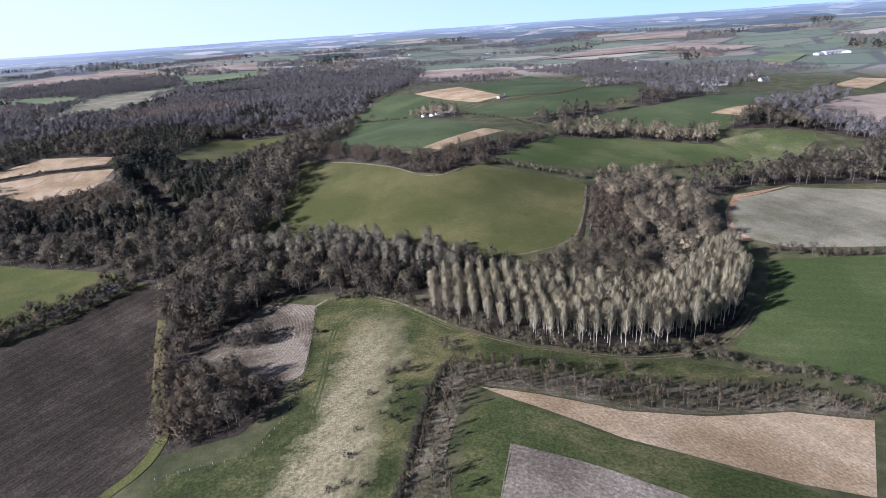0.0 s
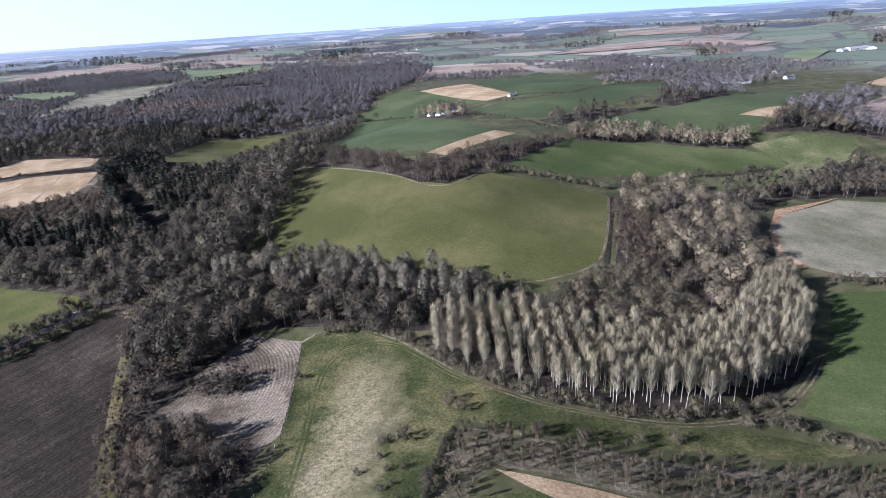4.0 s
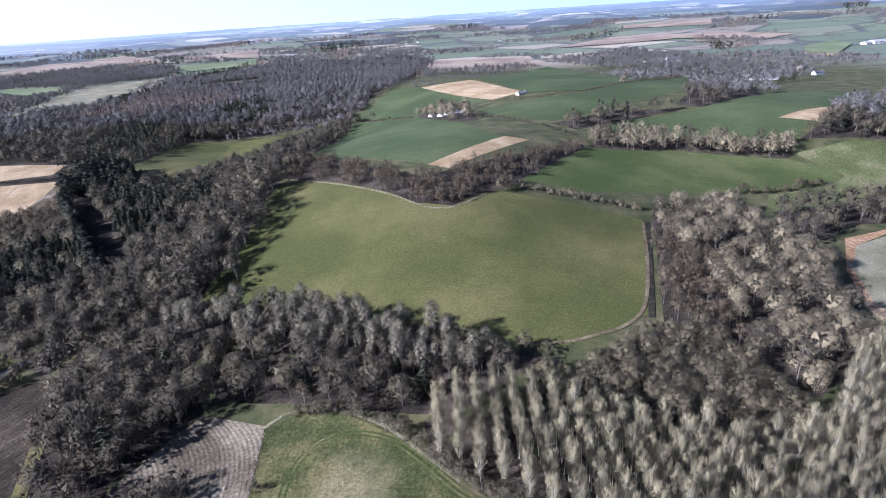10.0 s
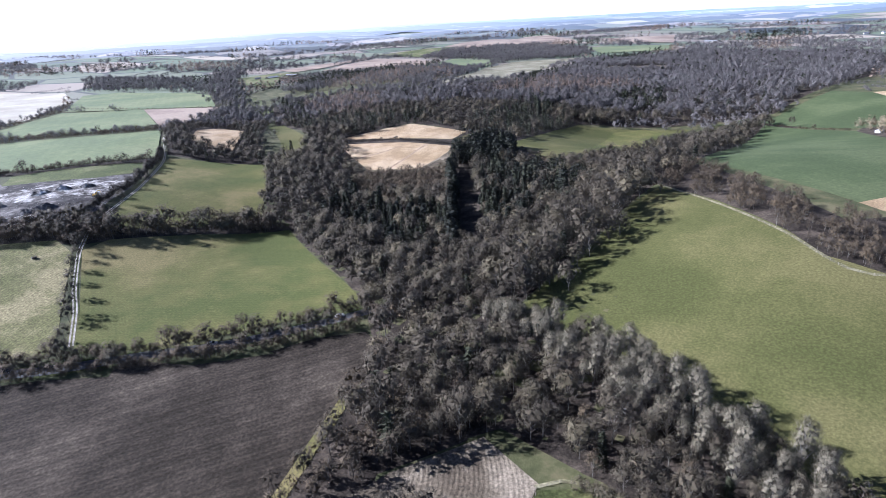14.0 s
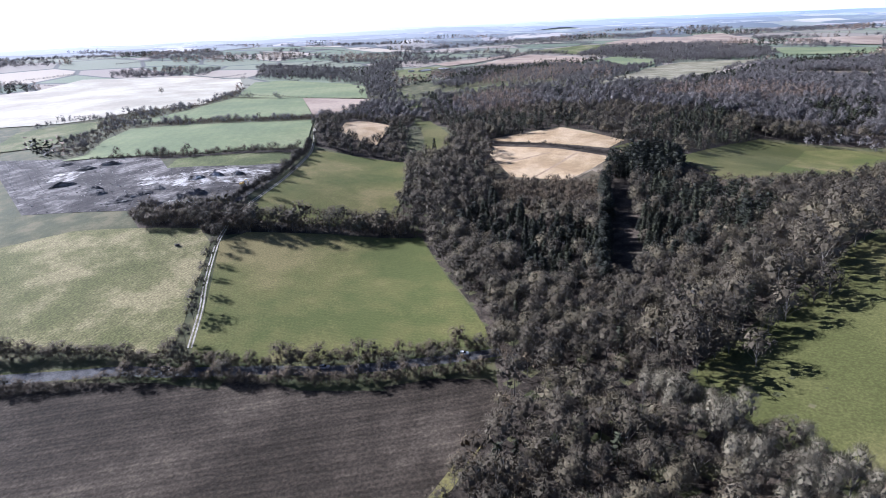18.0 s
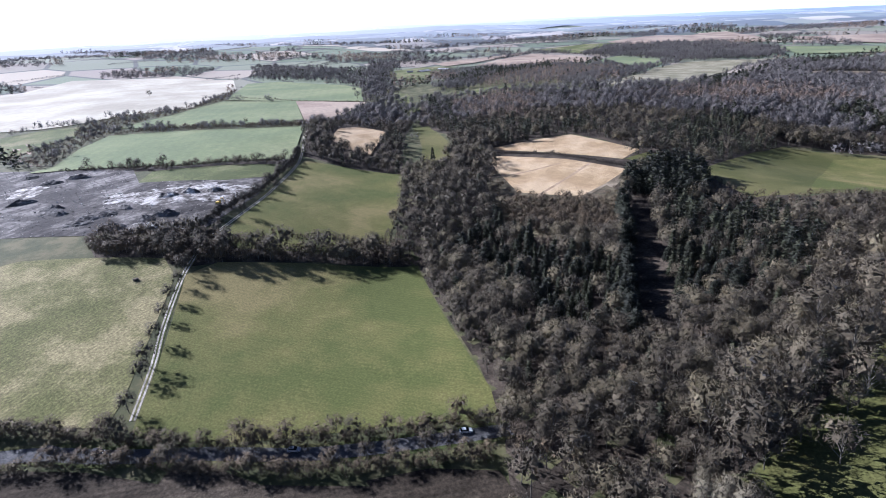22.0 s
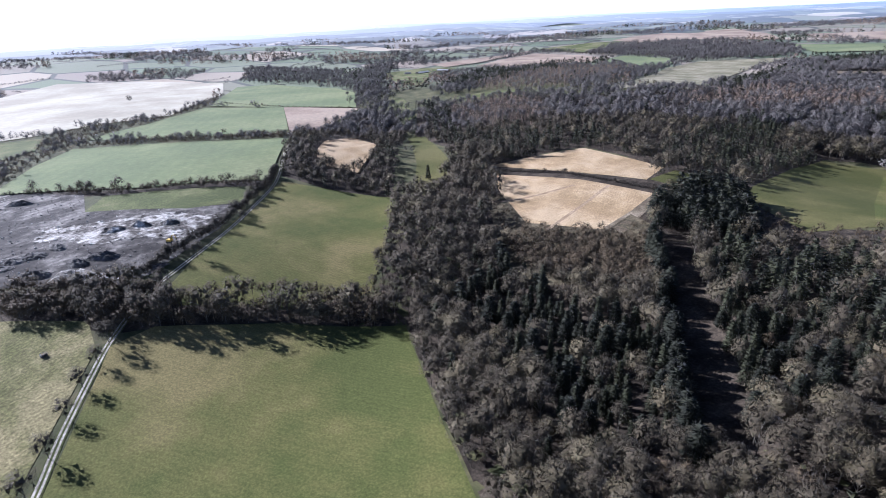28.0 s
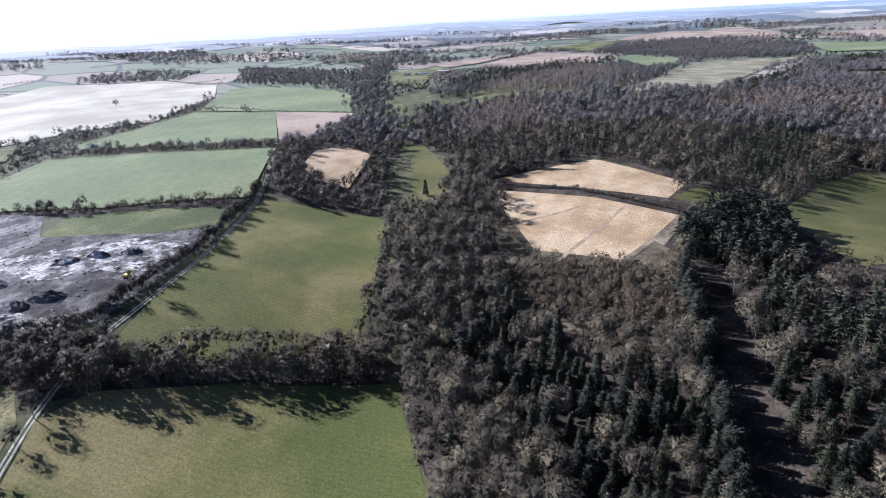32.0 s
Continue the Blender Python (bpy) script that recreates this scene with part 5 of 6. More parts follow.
def single(name, label, bark, twig, shapes, places, tall, base, category="tree", group=""):
    rng = np.random.default_rng(len(places))
    meshes = [(tris_mesh(name + "_stem", t, bark), tris_mesh(name + "_crown", c, twig)) for t, c in shapes]
    for i, (x, y) in enumerate(places):
        ob = tagged(new(name), label, category, group=group)
        s = tall / base * rng.uniform(0.8, 1.2)
        ob.matrix_basis = pose(x, y, float(height(x, y)) - 0.1, 0, 0, rng.uniform(0, 360)) @ Matrix.Scale(s, 4)
        part("trunk" if category == "tree" else "stem_base", meshes[i % len(meshes)][0], ob)
        part("crown" if category == "tree" else "canopy", meshes[i % len(meshes)][1], ob)


small = [round_tree(80 + k, 4, 2.3, -0.2, 8, 620, 0.75, 0.1) for k in range(3)]
spread = [round_tree(90 + k, 9, 3.4, 0.15, 12, 1300, 0.95, 0.08) for k in range(2)]
for key, name, label, twig in (("meadow_bush", "thorn_bush", "small dark thorn bush on the tussocky meadow", TWIG_DARK),
                               ("meadow_tall", "thorn_bush", "rounded grey thorn bush in the meadow", TWIG_GREY),
                               ("copse_bush", "hazel_bush", "large dark brown bush in a rough plot", TWIG_DARK)):
    single(name, label, BARK, twig, small, SPOTS[key][1], SPOTS[key][0], 4, "bush", "meadow bushes")
for key, name, label in (("track_tree", "trackside_tree", "small bare tree beside the gravel track"), ("lone_tree", "field_tree", "lone bare tree at a field's edge"),
                         ("far_tree", "field_tree", "lone bare tree in a pale field"), ("field_oak", "oak_tree", "bare spreading oak in a field hedge"),
                         ("road_tree", "roadside_tree", "bare tree beside the country road")):
    single(name, label, BARK, TWIG_GREY if key != "field_oak" else TWIG_BROWN, spread, SPOTS[key][1], SPOTS[key][0], 9, "tree", "single trees")
single("pine_tree", "dark green lone pine", BARK, PINE, [conifer(99, 12, 3, 900, 1.2, 0.4)], SPOTS["pine_lone"][1], 12, 12)


# ---- far country ----
def far_country():
    rng = np.random.default_rng(31)
    polys = [p for _, p in FIELDS.values()] + [p for _, _, p in WOODS.values()]
    gx, gy = np.meshgrid(np.arange(-3200, 1900, 15.0), np.arange(200, 3600, 15.0))
    gx, gy = gx.ravel() + rng.uniform(-6, 6, gx.size), gy.ravel() + rng.uniform(-6, 6, gx.size)
    r = np.hypot(gx + 100, gy - 250)
    az = np.degrees(np.arctan2(-(gx + 60), gy - 150))
    ok = (r > 600) & (r < 3300) & (az > -48) & (az < 100) & (rng.uniform(size=gx.size) < np.clip(1.5 - r / 1800, 0.35, 1))
    for p in polys:
        ok &= ~inside(p, gx, gy)
    gx, gy, r, az = gx[ok], gy[ok], r[ok], az[ok]
    bar = np.where((az > 5) & (az < 62), -0.1, 0.14)
    keep = np.array([noise.noise(((x + 0.6 * y) / 420, (y - 0.6 * x) / 260, 0.3)) > b for x, y, b in zip(gx, gy, bar)])
    pts = [(x, y, 1.0) for x, y in zip(gx[keep], gy[keep])]
    # hedgerows between the far fields
    for _ in range(300):
        d, a = rng.uniform(650, 3000), radians(rng.uniform(-45, 95))
        x, y = -100 - math.sin(a) * d, 250 + math.cos(a) * d
        turn = rng.choice([0.4, 0.4 + math.pi / 2]) + rng.normal() * 0.15
        for k in range(int(rng.uniform(14, 40))):
            x, y = x + math.cos(turn) * 7, y + math.sin(turn) * 7
            pts.append((x + rng.normal(), y + rng.normal(), rng.uniform(0.3, 0.5)))
    px, py = np.array([p[0] for p in pts]), np.array([p[1] for p in pts])
    clear = np.ones(len(pts), bool)
    for p in polys:
        clear &= ~inside(p, px, py)
    pts = [p for p, c in zip(pts, clear) if c]
    lows = {"ash": [round_tree(200 + k, 10, 5.5, -0.1, 6, 64, 2.2, 1.2)[1] for k in range(3)],
            "larch": [conifer(210 + k, 13, 5, 26, 3.4, 2.0)[1] for k in range(2)],
            "spruce": [conifer(220 + k, 13, 5, 26, 3.4, 2.4)[1] for k in range(2)]}
    crowns = {k: [] for k in lows}
    for i, (x, y, s) in enumerate(pts):
        v = noise.noise((x / 260, y / 260, 9.0))
        k = "ash" if s < 1 or v < 0.12 else ("spruce" if v > 0.3 else "larch")
        c = lows[k][i % len(lows[k])]
        grow = 1.0 + 0.25 * (math.hypot(x + 100, y - 250) > 1700)
        crowns[k].append(moved(c, x, y, s * grow * rng.uniform(0.8, 1.2), rng.uniform(0, 6.28)))
    for k, mat_, label in (("ash", TWIG_HAZED, "massed bare trees of far woods and hedgerows, greyed for haze"), ("larch", LARCH, "russet larch plantations far off"), ("spruce", NEEDLE, "dark spruce plantations far off")):
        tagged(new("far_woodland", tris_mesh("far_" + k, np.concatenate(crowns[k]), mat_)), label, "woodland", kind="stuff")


far_country()


def skyline():
    """Ridge behind ridge of hazy hills, from beyond the last fields to the horizon."""
    # distance, top, glow: farther ridges emit more, as haze painted over them
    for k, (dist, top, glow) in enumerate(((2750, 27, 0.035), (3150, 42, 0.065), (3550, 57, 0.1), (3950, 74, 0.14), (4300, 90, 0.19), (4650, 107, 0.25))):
        m, n, l, p = blank("haze_hill", 1.0, 0.0, 0.0)
        pos = place(n)
        patch = n.new("ShaderNodeTexVoronoi")
        patch.inputs["Scale"].default_value = 0.004
        squash = n.new("ShaderNodeMapping")
        squash.inputs["Scale"].default_value = (0.8, 1.2, 2.0)
        l.new(pos, squash.inputs["Vector"])
        l.new(squash.outputs[0], patch.inputs["Vector"])
        one = n.new("ShaderNodeSeparateColor")
        l.new(patch.outputs["Color"], one.inputs[0])
        fields = ramp_node(n, l, one.outputs[0], [(0.0, (0.045, 0.05, 0.045)), (0.45, (0.07, 0.075, 0.06)), (0.6, (0.11, 0.125, 0.08)), (0.85, (0.2, 0.165, 0.14)), (1.0, (0.28, 0.25, 0.2))])
        woods = ramp_node(n, l, noise_node(n, l, pos, 0.006, 5, 0.65), [(0.45, (0.0, 0.0, 0.0)), (0.52, (1.0, 1.0, 1.0))])
        l.new(mix_node(n, l, woods, (0.05, 0.052, 0.05), fields), p.inputs["Base Color"])
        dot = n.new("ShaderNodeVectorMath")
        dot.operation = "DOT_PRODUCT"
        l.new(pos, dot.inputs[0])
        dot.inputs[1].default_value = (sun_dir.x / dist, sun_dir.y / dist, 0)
        # haze as emission: bluish away from the sun, whiter and stronger towards it
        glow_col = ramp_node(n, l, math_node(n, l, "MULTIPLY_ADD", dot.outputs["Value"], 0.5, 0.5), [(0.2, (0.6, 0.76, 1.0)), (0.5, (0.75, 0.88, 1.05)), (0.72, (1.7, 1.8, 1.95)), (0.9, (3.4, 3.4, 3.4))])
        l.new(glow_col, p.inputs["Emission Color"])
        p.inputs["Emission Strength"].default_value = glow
        v, f = [], []
        steps = 220
        shape = ((-520, 60), (-330, 26), (-170, 9), (-60, 2), (0, 0), (90, 8), (300, 70))
        for i in range(steps + 1):
            a = radians(-60 + 180 * i / steps)
            rise = 14 * noise.noise((a * 6, k * 3.1, 0)) + 5 * noise.noise((a * 19, k * 5.0, 2))
            shift = 150 * noise.noise((a * 9, k * 2.3, 7))
            for off, drop in shape:
                q = dist + off + shift * (1 if k < 5 else 0)
                v.append((-100 - math.sin(a) * q, 250 + math.cos(a) * q, top + rise * (1 if k < 5 else 0.35) - drop + 2.5 * noise.noise((a * 60, off / 90, k))))
        w = len(shape)
        for i in range(steps):
            for j in range(w - 1):
                a0 = i * w + j
                f.append((a0, a0 + 1, a0 + w + 1, a0 + w))
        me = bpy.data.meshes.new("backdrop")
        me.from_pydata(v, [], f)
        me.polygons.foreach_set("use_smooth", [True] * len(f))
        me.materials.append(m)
        tagged(new("backdrop", me), "wooded hills and fields along the horizon, hazed by a painted glow", "hills", kind="structure")


skyline()


def haze_sky():
    """The bright hazy sky low over the horizon, all the way round."""
    m = bpy.data.materials.new("haze_sky")
    m.use_nodes = True
    n, l = m.node_tree.nodes, m.node_tree.links
    n.remove(n["Principled BSDF"])
    e = n.new("ShaderNodeEmission")
    pos = place(n)
    dot = n.new("ShaderNodeVectorMath")
    dot.operation = "DOT_PRODUCT"
    l.new(pos, dot.inputs[0])
    dot.inputs[1].default_value = (sun_dir.x / 4850, sun_dir.y / 4850, 0)
    sep = n.new("ShaderNodeSeparateXYZ")
    l.new(pos, sep.inputs[0])
    up = math_node(n, l, "MULTIPLY", sep.outputs[2], 1 / 900)
    low = ramp_node(n, l, math_node(n, l, "MULTIPLY_ADD", dot.outputs["Value"], 0.5, 0.5), [(0.2, (0.6, 0.8, 1.0)), (0.6, (0.86, 0.92, 0.97)), (0.85, (1.5, 1.5, 1.5))])
    high = ramp_node(n, l, math_node(n, l, "MULTIPLY_ADD", dot.outputs["Value"], 0.5, 0.5), [(0.2, (0.36, 0.6, 0.9)), (0.6, (0.74, 0.85, 0.96)), (0.85, (1.5, 1.5, 1.5))])
    l.new(mix_node(n, l, up, low, high), e.inputs["Color"])
    e.inputs["Strength"].default_value = 0.54
    l.new(e.outputs[0], n["Material Output"].inputs["Surface"])
    v, f = [], []
    steps = 96
    for i in range(steps):
        a = 2 * math.pi * i / steps
        for z in (-100, 250, 600, 1000):
            v.append((4850 * math.cos(a), 4850 * math.sin(a), z))
    for i in range(steps):
        for j in range(3):
            a, c = i * 4 + j, (i + 1) % steps * 4 + j
            f.append((a, c, c + 1, a + 1))
    me = bpy.data.meshes.new("backdrop")
    me.from_pydata(v, [], f)
    me.materials.append(m)
    tagged(new("backdrop", me), "pale hazy sky low above the horizon", "sky", kind="structure")


haze_sky()


# ---- buildings ----
def solid(name, colour, rough=0.8, spec=0.3, bumpy=0.2):
    c = np.array(colour)
    return land(name, tuple(c * 0.85), tuple(c), tuple(np.minimum(c * 1.12, 1)), 0.4, 2.0, rough=rough, spec=spec, bump=bumpy, sheen=0.0)


WALLS = {"w": solid("white_render", (0.75, 0.73, 0.68)), "s": solid("limestone", (0.42, 0.36, 0.27)), "d": solid("dark_cladding", (0.11, 0.1, 0.09))}
SLATE, SHEET = solid("slate", (0.13, 0.13, 0.14), 0.6), solid("sheet_roof", (0.32, 0.32, 0.32), 0.5)
GLASS = solid("window_glass", (0.03, 0.035, 0.04), 0.1, 0.6, 0.0)
FRAME = solid("window_frame", (0.6, 0.6, 0.58), 0.5)
PAINT = solid("door_paint", (0.12, 0.16, 0.12), 0.5)


def box_bm(bm, x0, x1, y0, y1, z0, z1):
    v = [bm.verts.new(p) for p in ((x0, y0, z0), (x1, y0, z0), (x1, y1, z0), (x0, y1, z0), (x0, y0, z1), (x1, y0, z1), (x1, y1, z1), (x0, y1, z1))]
    for f in ((3, 2, 1, 0), (4, 5, 6, 7), (0, 1, 5, 4), (1, 2, 6, 5), (2, 3, 7, 6), (3, 0, 4, 7)):
        bm.faces.new([v[i] for i in f])


def bm_part(name, bm, material, parent, label=""):
    me = bpy.data.meshes.new(name)
    bmesh.ops.recalc_face_normals(bm, faces=bm.faces[:])
    bm.to_mesh(me)
    bm.free()
    me.materials.append(material)
    return part(name, me, parent, label)


def house(kind, x, y, w, d, h, turn, wall):
    """Gabled building: walls, roof with eaves, chimney, door, windows."""
    looks = {"w": "white rendered", "s": "honey limestone", "d": "dark clad"}[wall]
    roof_mat, roof_word = (SHEET, "grey sheet roof") if kind == "barn" else (SLATE, "dark slate roof")
    ob = tagged(new({"barn": "barn", "farm": "farm_building", "house": "house"}[kind]), f"{looks} {'long barn' if kind == 'barn' else 'country house'} with a {roof_word}", "building", group="buildings")
    ob.matrix_basis = pose(x, y, float(height(x, y)) - 0.3, 0, 0, turn)
    eave, ridge = h * 0.62, h
    bm = bmesh.new()
    hw, hd = w / 2, d / 2
    v = [bm.verts.new(p) for p in ((-hw, -hd, 0), (hw, -hd, 0), (hw, hd, 0), (-hw, hd, 0), (-hw, -hd, eave), (hw, -hd, eave), (hw, hd, eave), (-hw, hd, eave), (-hw, 0, ridge - 0.15), (hw, 0, ridge - 0.15))]
    for f in ((0, 1, 5, 4), (2, 3, 7, 6), (1, 2, 6, 9, 5), (3, 0, 4, 8, 7), (0, 3, 2, 1)):
        bm.faces.new([v[i] for i in f])
    bm_part("wall", bm, WALLS[wall], ob)
    bm = bmesh.new()
    o = 0.4
    for s in (-1, 1):
        a = [(-hw - o, s * (hd + o), eave - 0.3), (hw + o, s * (hd + o), eave - 0.3), (hw + o, 0, ridge), (-hw - o, 0, ridge)]
        low = [bm.verts.new(p) for p in a]
        top = [bm.verts.new((p[0], p[1], p[2] + 0.22)) for p in a]
        bm.faces.new(low), bm.faces.new(top[::-1])
        for i in range(4):
            bm.faces.new((low[i], low[(i + 1) % 4], top[(i + 1) % 4], top[i]))
    roof = bm_part("roof", bm, roof_mat, ob, roof_word)
    if kind != "barn":
        for cx in (-hw + 0.8, hw - 0.8):
            bm = bmesh.new()
            box_bm(bm, cx - 0.45, cx + 0.45, -0.4, 0.4, ridge - 0.6, ridge + 1.2)
            bm_part("chimney", bm, WALLS["s"], ob)
    n = max(2, int(w / 3.5))
    for side in (-1, 1):
        for k in range(n):
            wx = -hw + (k + 0.5) * w / n
            for wz in ((1.0,) if eave < 4 else (0.9, eave - 1.7)):
                if k == n // 2 and wz < 1.5 and side < 0:
                    bm = bmesh.new()
                    box_bm(bm, wx - (1.6 if kind == "barn" else 0.5), wx + (1.6 if kind == "barn" else 0.5), side * hd - 0.05, side * hd + 0.05, 0, 2.1)
                    bm_part("door", bm, PAINT, ob)
                else:
                    bm = bmesh.new()
                    box_bm(bm, wx - 0.5, wx + 0.5, side * hd - 0.04, side * hd + 0.04, wz, wz + 1.2)
                    frame_ob = bm_part("window", bm, FRAME, ob)
                    bm = bmesh.new()
                    box_bm(bm, wx - 0.42, wx + 0.42, side * hd - 0.06, side * hd + 0.06, wz + 0.08, wz + 1.12)
                    bm_part("pane", bm, GLASS, frame_ob)
    return ob


for row in HOUSES:
    house(*row)

# ---- cars ----
TYRE, CAR_GLASS = solid("tyre_rubber", (0.02, 0.02, 0.02), 0.9), solid("car_glass", (0.02, 0.025, 0.03), 0.08, 0.7, 0.0)
CAR_PAINT = {k: solid("car_paint_" + k, c, 0.25, 0.6, 0.0) for k, c in (("black", (0.02, 0.02, 0.022)), ("silver", (0.5, 0.51, 0.52)), ("white", (0.8, 0.8, 0.8)))}
LAMP = solid("lamp_glass", (0.7, 0.7, 0.68), 0.15, 0.6, 0.0)


def car(x, y, turn, colour):
    ob = tagged(new("car"), f"{colour} hatchback car on the asphalt road", "car", group="cars on the road")
    ob.matrix_basis = pose(x, y, float(height(x, y)) + 0.17, 0, 0, turn)
    side = [(-2.1, 0.35), (-2.15, 0.75), (-2.0, 0.95), (-1.75, 1.0), (1.0, 0.95), (1.95, 0.75), (2.1, 0.5), (2.08, 0.3)]
    bm = bmesh.new()
    l = [bm.verts.new((px, -0.86, pz)) for px, pz in side]
    r = [bm.verts.new((px, 0.86, pz)) for px, pz in side]
    bm.faces.new(l), bm.faces.new(r[::-1])
    for i in range(len(side)):
        j = (i + 1) % len(side)
        bm.faces.new((l[i], r[i], r[j], l[j]))
    bm_part("body", bm, CAR_PAINT[colour], ob)
    cab = [(-1.85, 1.0), (-1.45, 1.42), (0.1, 1.45), (0.95, 0.96)]
    bm = bmesh.new()
    l = [bm.verts.new((px, -0.8 + 0.12 * (pz > 1.2), pz)) for px, pz in cab]
    r = [bm.verts.new((px, 0.8 - 0.12 * (pz > 1.2), pz)) for px, pz in cab]
    bm.faces.new(l), bm.faces.new(r[::-1])
    for i in range(4):
        bm.faces.new((l[i], r[i], r[(i + 1) % 4], l[(i + 1) % 4]))
    bm_part("glasshouse", bm, CAR_GLASS, ob, "dark tinted car windows")
    bm = bmesh.new()
    box_bm(bm, -1.4, 0.05, -0.66, 0.66, 1.43, 1.48)
    bm_part("roof", bm, CAR_PAINT[colour], ob)
    for wx in (-1.3, 1.35):
        for wy in (-0.8, 0.8):
            bm = bmesh.new()
            bmesh.ops.create_cone(bm, cap_ends=True, segments=14, radius1=0.33, radius2=0.33, depth=0.2, matrix=pose(wx, wy, 0.33, 90, 0, 0))
            wheel = bm_part("wheel", bm, TYRE, ob)
            bm = bmesh.new()
            bmesh.ops.create_cone(bm, cap_ends=True, segments=10, radius1=0.2, radius2=0.2, depth=0.24, matrix=pose(wx, wy, 0.33, 90, 0, 0))
            bm_part("rim", bm, LAMP, wheel)
    for wy in (-0.6, 0.6):
        bm = bmesh.new()
        box_bm(bm, 2.02, 2.1, wy - 0.18, wy + 0.18, 0.58, 0.7)
        bm_part("headlight", bm, LAMP, ob)


ROAD = smooth_line(LINES["road"])
for cx, cy, colour in CARS:
    k = min(range(1, len(ROAD) - 1), key=lambda i: math.hypot(ROAD[i][0] - cx, ROAD[i][1] - cy))
    dx, dy = ROAD[k + 1][0] - ROAD[k - 1][0], ROAD[k + 1][1] - ROAD[k - 1][1]
    d = math.hypot(dx, dy)
    car(ROAD[k][0] - dy / d * 1.7, ROAD[k][1] + dx / d * 1.7, math.degrees(math.atan2(dy, dx)), colour)

# ---- landfill yard ----
RUBBLE = land("pale_rubble", (0.07, 0.062, 0.053), (0.22, 0.205, 0.18), (0.45, 0.43, 0.39), 0.16, 0.7, [(25, 5, 0.25, 0.8)], rough=0.9, bump=1.0, sheen=0.0)
SPOIL = land("dark_spoil", (0.06, 0.055, 0.05), (0.1, 0.092, 0.082), (0.16, 0.15, 0.135), 0.12, 0.8, rough=0.8, bump=1.0)
MATS["pale_rubble"] = RUBBLE


def heap(x, y, material, seed):
    rng = np.random.default_rng(seed)
    rx, ry, h = rng.uniform(5, 11), rng.uniform(3, 6), rng.uniform(1.2, 3.2)
    n = 22
    v, f = [], []
    for i in range(n):
        for j in range(n):
            u, w = i / (n - 1) * 2 - 1, j / (n - 1) * 2 - 1
            d = math.hypot(u, w)
            z = h * max(0, 1 - d * d) ** 0.8 * (1 + 0.5 * noise.noise((u * 3 + seed, w * 3, 1))) + 0.35 * noise.noise((u * 9, w * 9, seed)) - 0.25
            v.append((u * rx, w * ry, z))
    for i in range(n - 1):
        for j in range(n - 1):
            a = i * n + j
            f.append((a, a + n, a + n + 1, a + 1))
    me = bpy.data.meshes.new("earth_mound")
    me.from_pydata(v, [], f)
    me.materials.append(material)
    ob = tagged(new("earth_mound", me), ("pale heap of rubble" if material is RUBBLE else "dark heap of churned soil") + " in the landfill yard", "heap", group="spoil heaps")
    ob.matrix_basis = pose(x, y, float(height(x, y)) + 0.1, 0, 0, rng.uniform(20, 80))


for i, (x, y, kind) in enumerate(HEAPS):
    heap(x, y, RUBBLE if kind == "pale" else SPOIL, 300 + i)


def ragged(poly, amp, step=3.0):
    """An outline with uneven bays."""
    out = []
    for (ax, ay), (bx, by) in zip(poly, poly[1:] + poly[:1]):
        n = max(1, int(math.hypot(bx - ax, by - ay) / step))
        for k in range(n):
            x, y = ax + (bx - ax) * k / n, ay + (by - ay) * k / n
            out.append((x + amp * noise.noise((x / 9, y / 9, 1.0)) + amp * 0.5 * noise.noise((x / 3, y / 3, 4.0)), y + amp * noise.noise((x / 9, y / 9, 7.0)) + amp * 0.5 * noise.noise((x / 3, y / 3, 9.0))))
    return out


for key in ("rubble_a", "rubble_b", "rubble_c"):
    drape("rubble_patch", ragged(PATCHES[key], 6.0), "pale_rubble", 0.28, "pale crushed rubble spread on the landfill", "rubble")


def chunks():
    """Broken lumps strewn over the yard, too many to count."""
    rng = np.random.default_rng(77)
    out = []
    box = np.array([(-1, -1, -0.6), (1, -1, -0.6), (1, 1, -0.6), (-1, 1, -0.6), (-0.7, -0.8, 0.7), (0.8, -0.6, 0.6), (0.6, 0.8, 0.8), (-0.8, 0.6, 0.5)])
    tri = np.array([(0, 1, 5), (0, 5, 4), (1, 2, 6), (1, 6, 5), (2, 3, 7), (2, 7, 6), (3, 0, 4), (3, 4, 7), (4, 5, 6), (4, 6, 7)])
    for key, gap in (("rubble_a", 2.2), ("rubble_b", 1.8), ("tip", 4.6)):
        poly = PATCHES[key] if key in PATCHES else FIELDS[key][1]
        x, y = scatter(poly, gap, rng)
        for xi, yi in zip(x, y):
            s, a = rng.uniform(0.2, 0.7) * rng.uniform(0.3, 1), rng.uniform(0, 6.28)
            v = box * rng.uniform(0.6, 1.3, 3) * s
            out.append(moved(v, xi, yi, 1.0, a)[tri] + np.array([0, 0, 0.3]))
    return np.concatenate(out)


tagged(new("rubble_lumps", tris_mesh("rubble_lumps", chunks(), RUBBLE)), "broken pale lumps of rubble strewn over the yard", "rubble", kind="stuff")

# ---- digger and feeder ----
YELLOW, STEEL = solid("yellow_paint", (0.6, 0.42, 0.08), 0.5), solid("dark_steel", (0.08, 0.08, 0.08), 0.5)


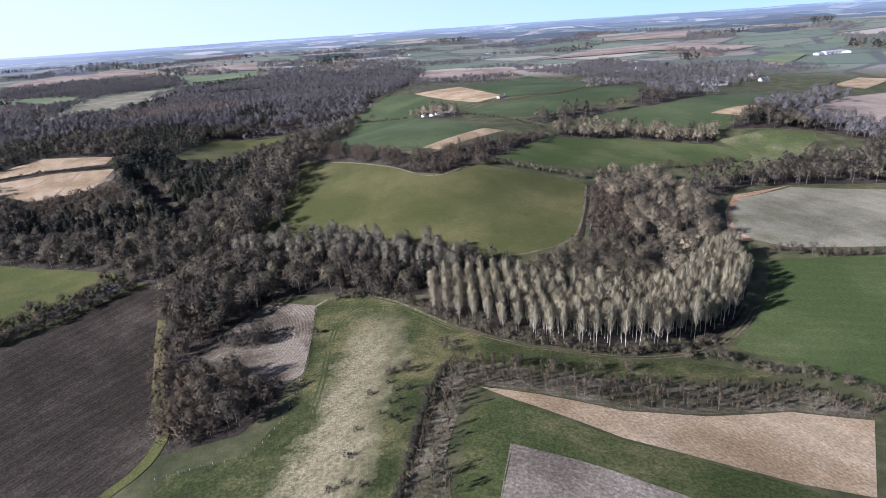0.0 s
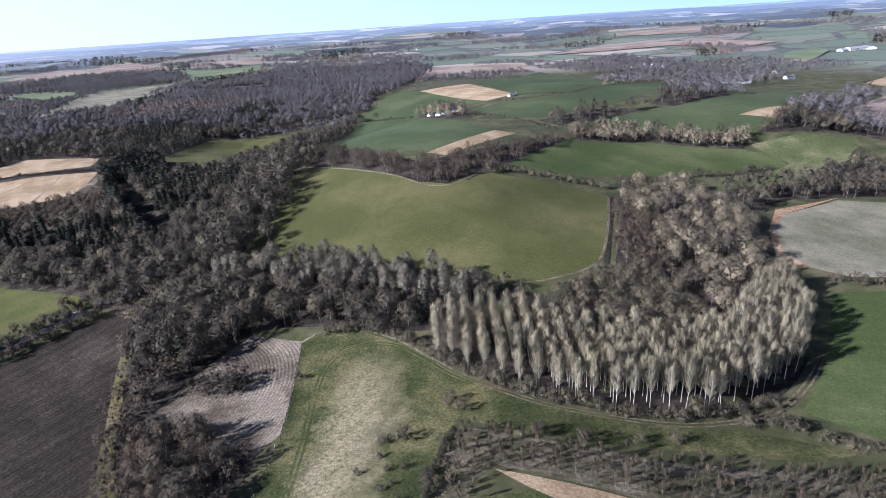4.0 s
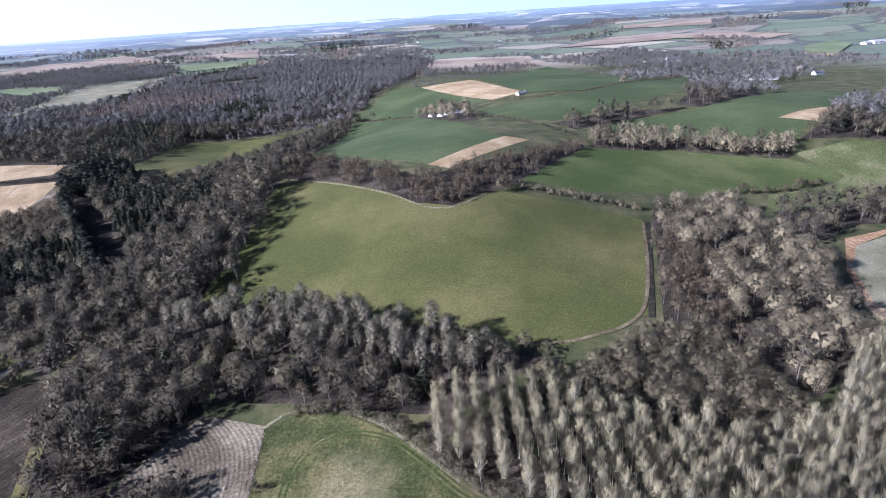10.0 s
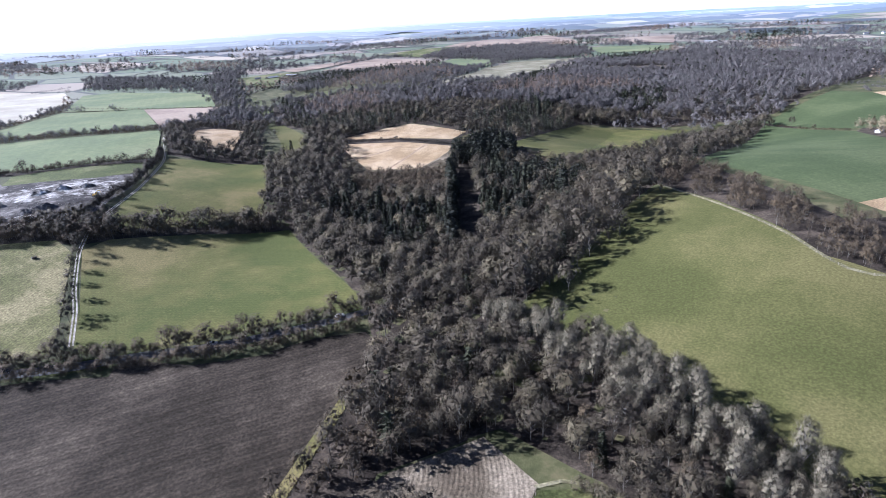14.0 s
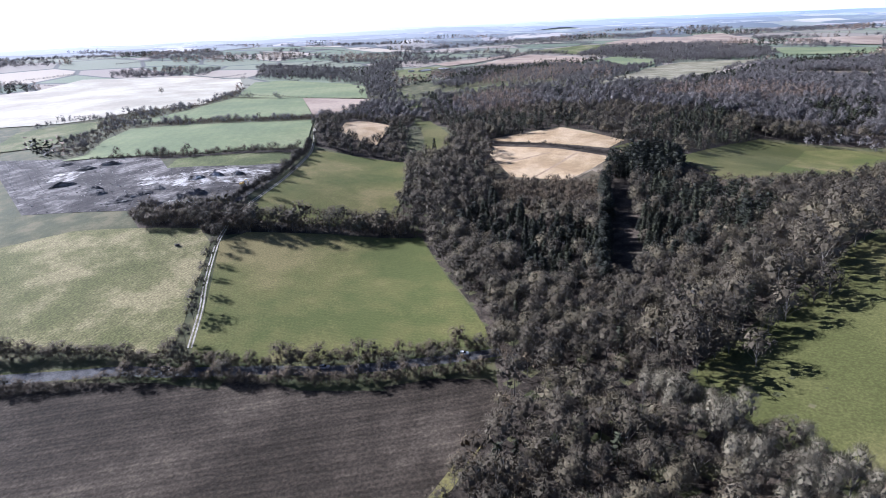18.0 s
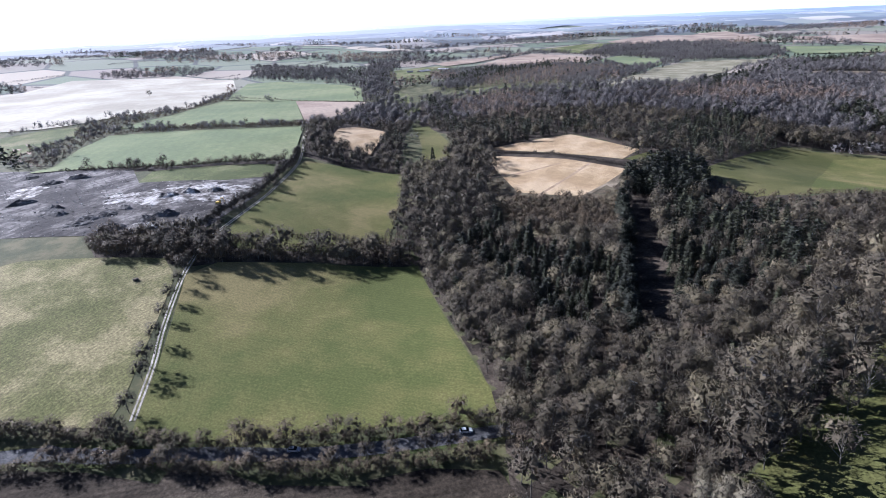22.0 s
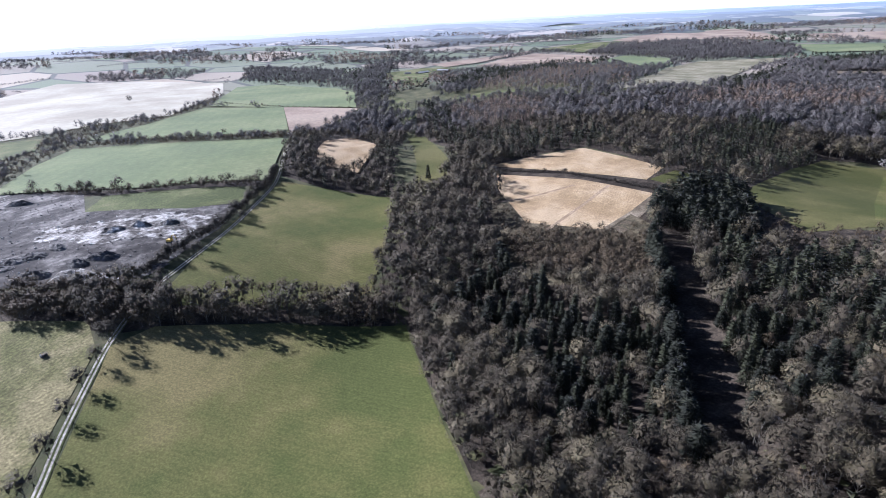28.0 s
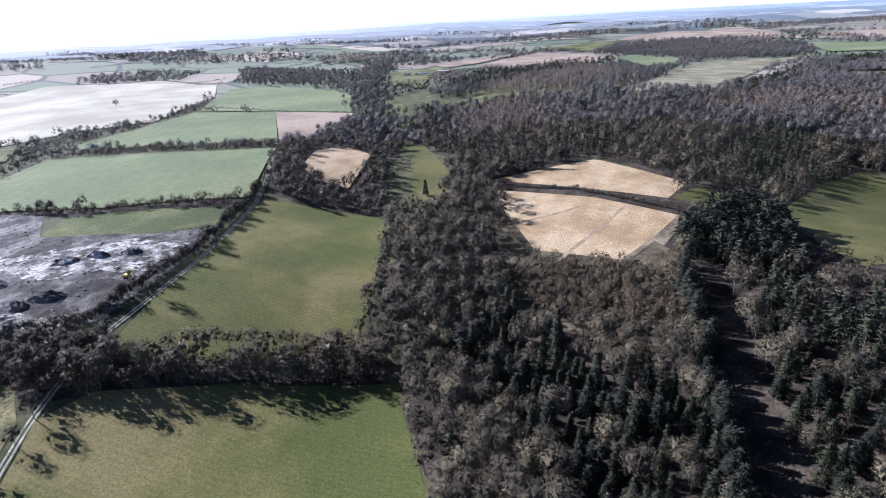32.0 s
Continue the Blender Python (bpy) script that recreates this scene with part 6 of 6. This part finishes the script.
def digger(x, y):
    ob = tagged(new("excavator"), "small yellow excavator at work on the landfill", "excavator")
    ob.matrix_basis = pose(x, y, float(height(x, y)) + 0.3, 0, 0, 40)
    for wy in (-1.1, 1.1):
        bm = bmesh.new()
        box_bm(bm, -1.8, 1.8, wy - 0.3, wy + 0.3, 0, 0.8)
        bmesh.ops.bevel(bm, geom=bm.edges[:], offset=0.2, segments=2, affect="EDGES")
        bm_part("crawler_track", bm, STEEL, ob)
    for name, dims, m in (("house", (-1.6, 1.2, -1.2, 1.2, 0.9, 2.1), YELLOW), ("cab", (0.1, 1.3, 0.2, 1.2, 2.1, 3.0), CAR_GLASS)):
        bm = bmesh.new()
        box_bm(bm, *dims)
        bmesh.ops.bevel(bm, geom=bm.edges[:], offset=0.1, segments=2, affect="EDGES")
        bm_part(name, bm, m, ob)
    part("boom", tris_mesh("boom", tube([(1.0, -0.4, 1.8), (2.4, -0.4, 4.6), (4.2, -0.4, 4.9)], [0.3, 0.28, 0.22], 4), YELLOW), ob)
    part("stick", tris_mesh("stick", tube([(4.2, -0.4, 4.9), (4.7, -0.4, 3.2), (4.9, -0.4, 1.6)], [0.22, 0.2, 0.15], 4), YELLOW), ob)
    bm = bmesh.new()
    box_bm(bm, 4.5, 5.4, -0.9, 0.1, 0.7, 1.6)
    bm_part("bucket", bm, STEEL, ob)


digger(*DIGGER)


def feeder(x, y):
    ob = tagged(new("cattle_feeder"), "dark round metal cattle feeder standing in the pasture", "feeder")
    ob.matrix_basis = pose(x, y, float(height(x, y)) + 0.2)
    a = np.linspace(0, 2 * np.pi, 17)
    for z in (0.15, 0.6, 1.15):
        part("ring", tris_mesh("ring", tube(np.stack([np.cos(a) * 1.3, np.sin(a) * 1.3, 0 * a + z], 1), 0 * a + 0.09, 4), STEEL), ob)
    for k in range(8):
        t = k * math.pi / 4
        part("bar", tris_mesh("bar", tube([(math.cos(t) * 1.3, math.sin(t) * 1.3, 0), (math.cos(t) * 1.3, math.sin(t) * 1.3, 1.2)], [0.05, 0.05], 4), STEEL), ob)
    bm = bmesh.new()
    bmesh.ops.create_cone(bm, cap_ends=True, segments=18, radius1=1.15, radius2=0.9, depth=0.9, matrix=pose(0, 0, 0.5))
    bm_part("fodder", bm, TWIG_BROWN, ob, "brown heap of hay")


feeder(*FEEDER)


# ---- fences ----
POST = solid("weathered_wood", (0.3, 0.26, 0.2), 0.9)


def fence(line, gap, label):
    ob = tagged(new("fence"), label, "fence", group="field fences")
    pts = smooth_line(line, gap)
    bm = bmesh.new()
    box_bm(bm, -0.06, 0.06, -0.06, 0.06, -0.3, 1.15)
    me = bpy.data.meshes.new("post")
    bm.to_mesh(me)
    bm.free()
    me.materials.append(POST)
    for x, y in pts:
        q = part("post", me, ob)
        q.location = (x, y, float(height(x, y)))
    for z in (0.45, 0.8, 1.1):
        path = [(x, y, float(height(x, y)) + z) for x, y in pts]
        part("wire", tris_mesh("wire", tube(path, [0.012] * len(path), 3), STEEL), ob)


for key, gap, label in (("west_fence", 3.5, "post and wire fence between meadow and rough plot"), ("brow_edge", 3.5, "post and wire fence along the hill's brow"),
                        ("south_fence", 3.5, "post and wire fence below the thicket"), ("north_edge", 4.0, "post and wire fence at the pasture's top edge")):
    fence(LINES[key], gap, label)
for key, wide in (("brow_edge", 1.4), ("north_edge", 1.8)):
    drape("grass_verge", ribbon_poly(offset_line(smooth_line(LINES[key]), 0.8), wide), "pale_grass", 0.15, "pale uncut grass along a fence", "verge")
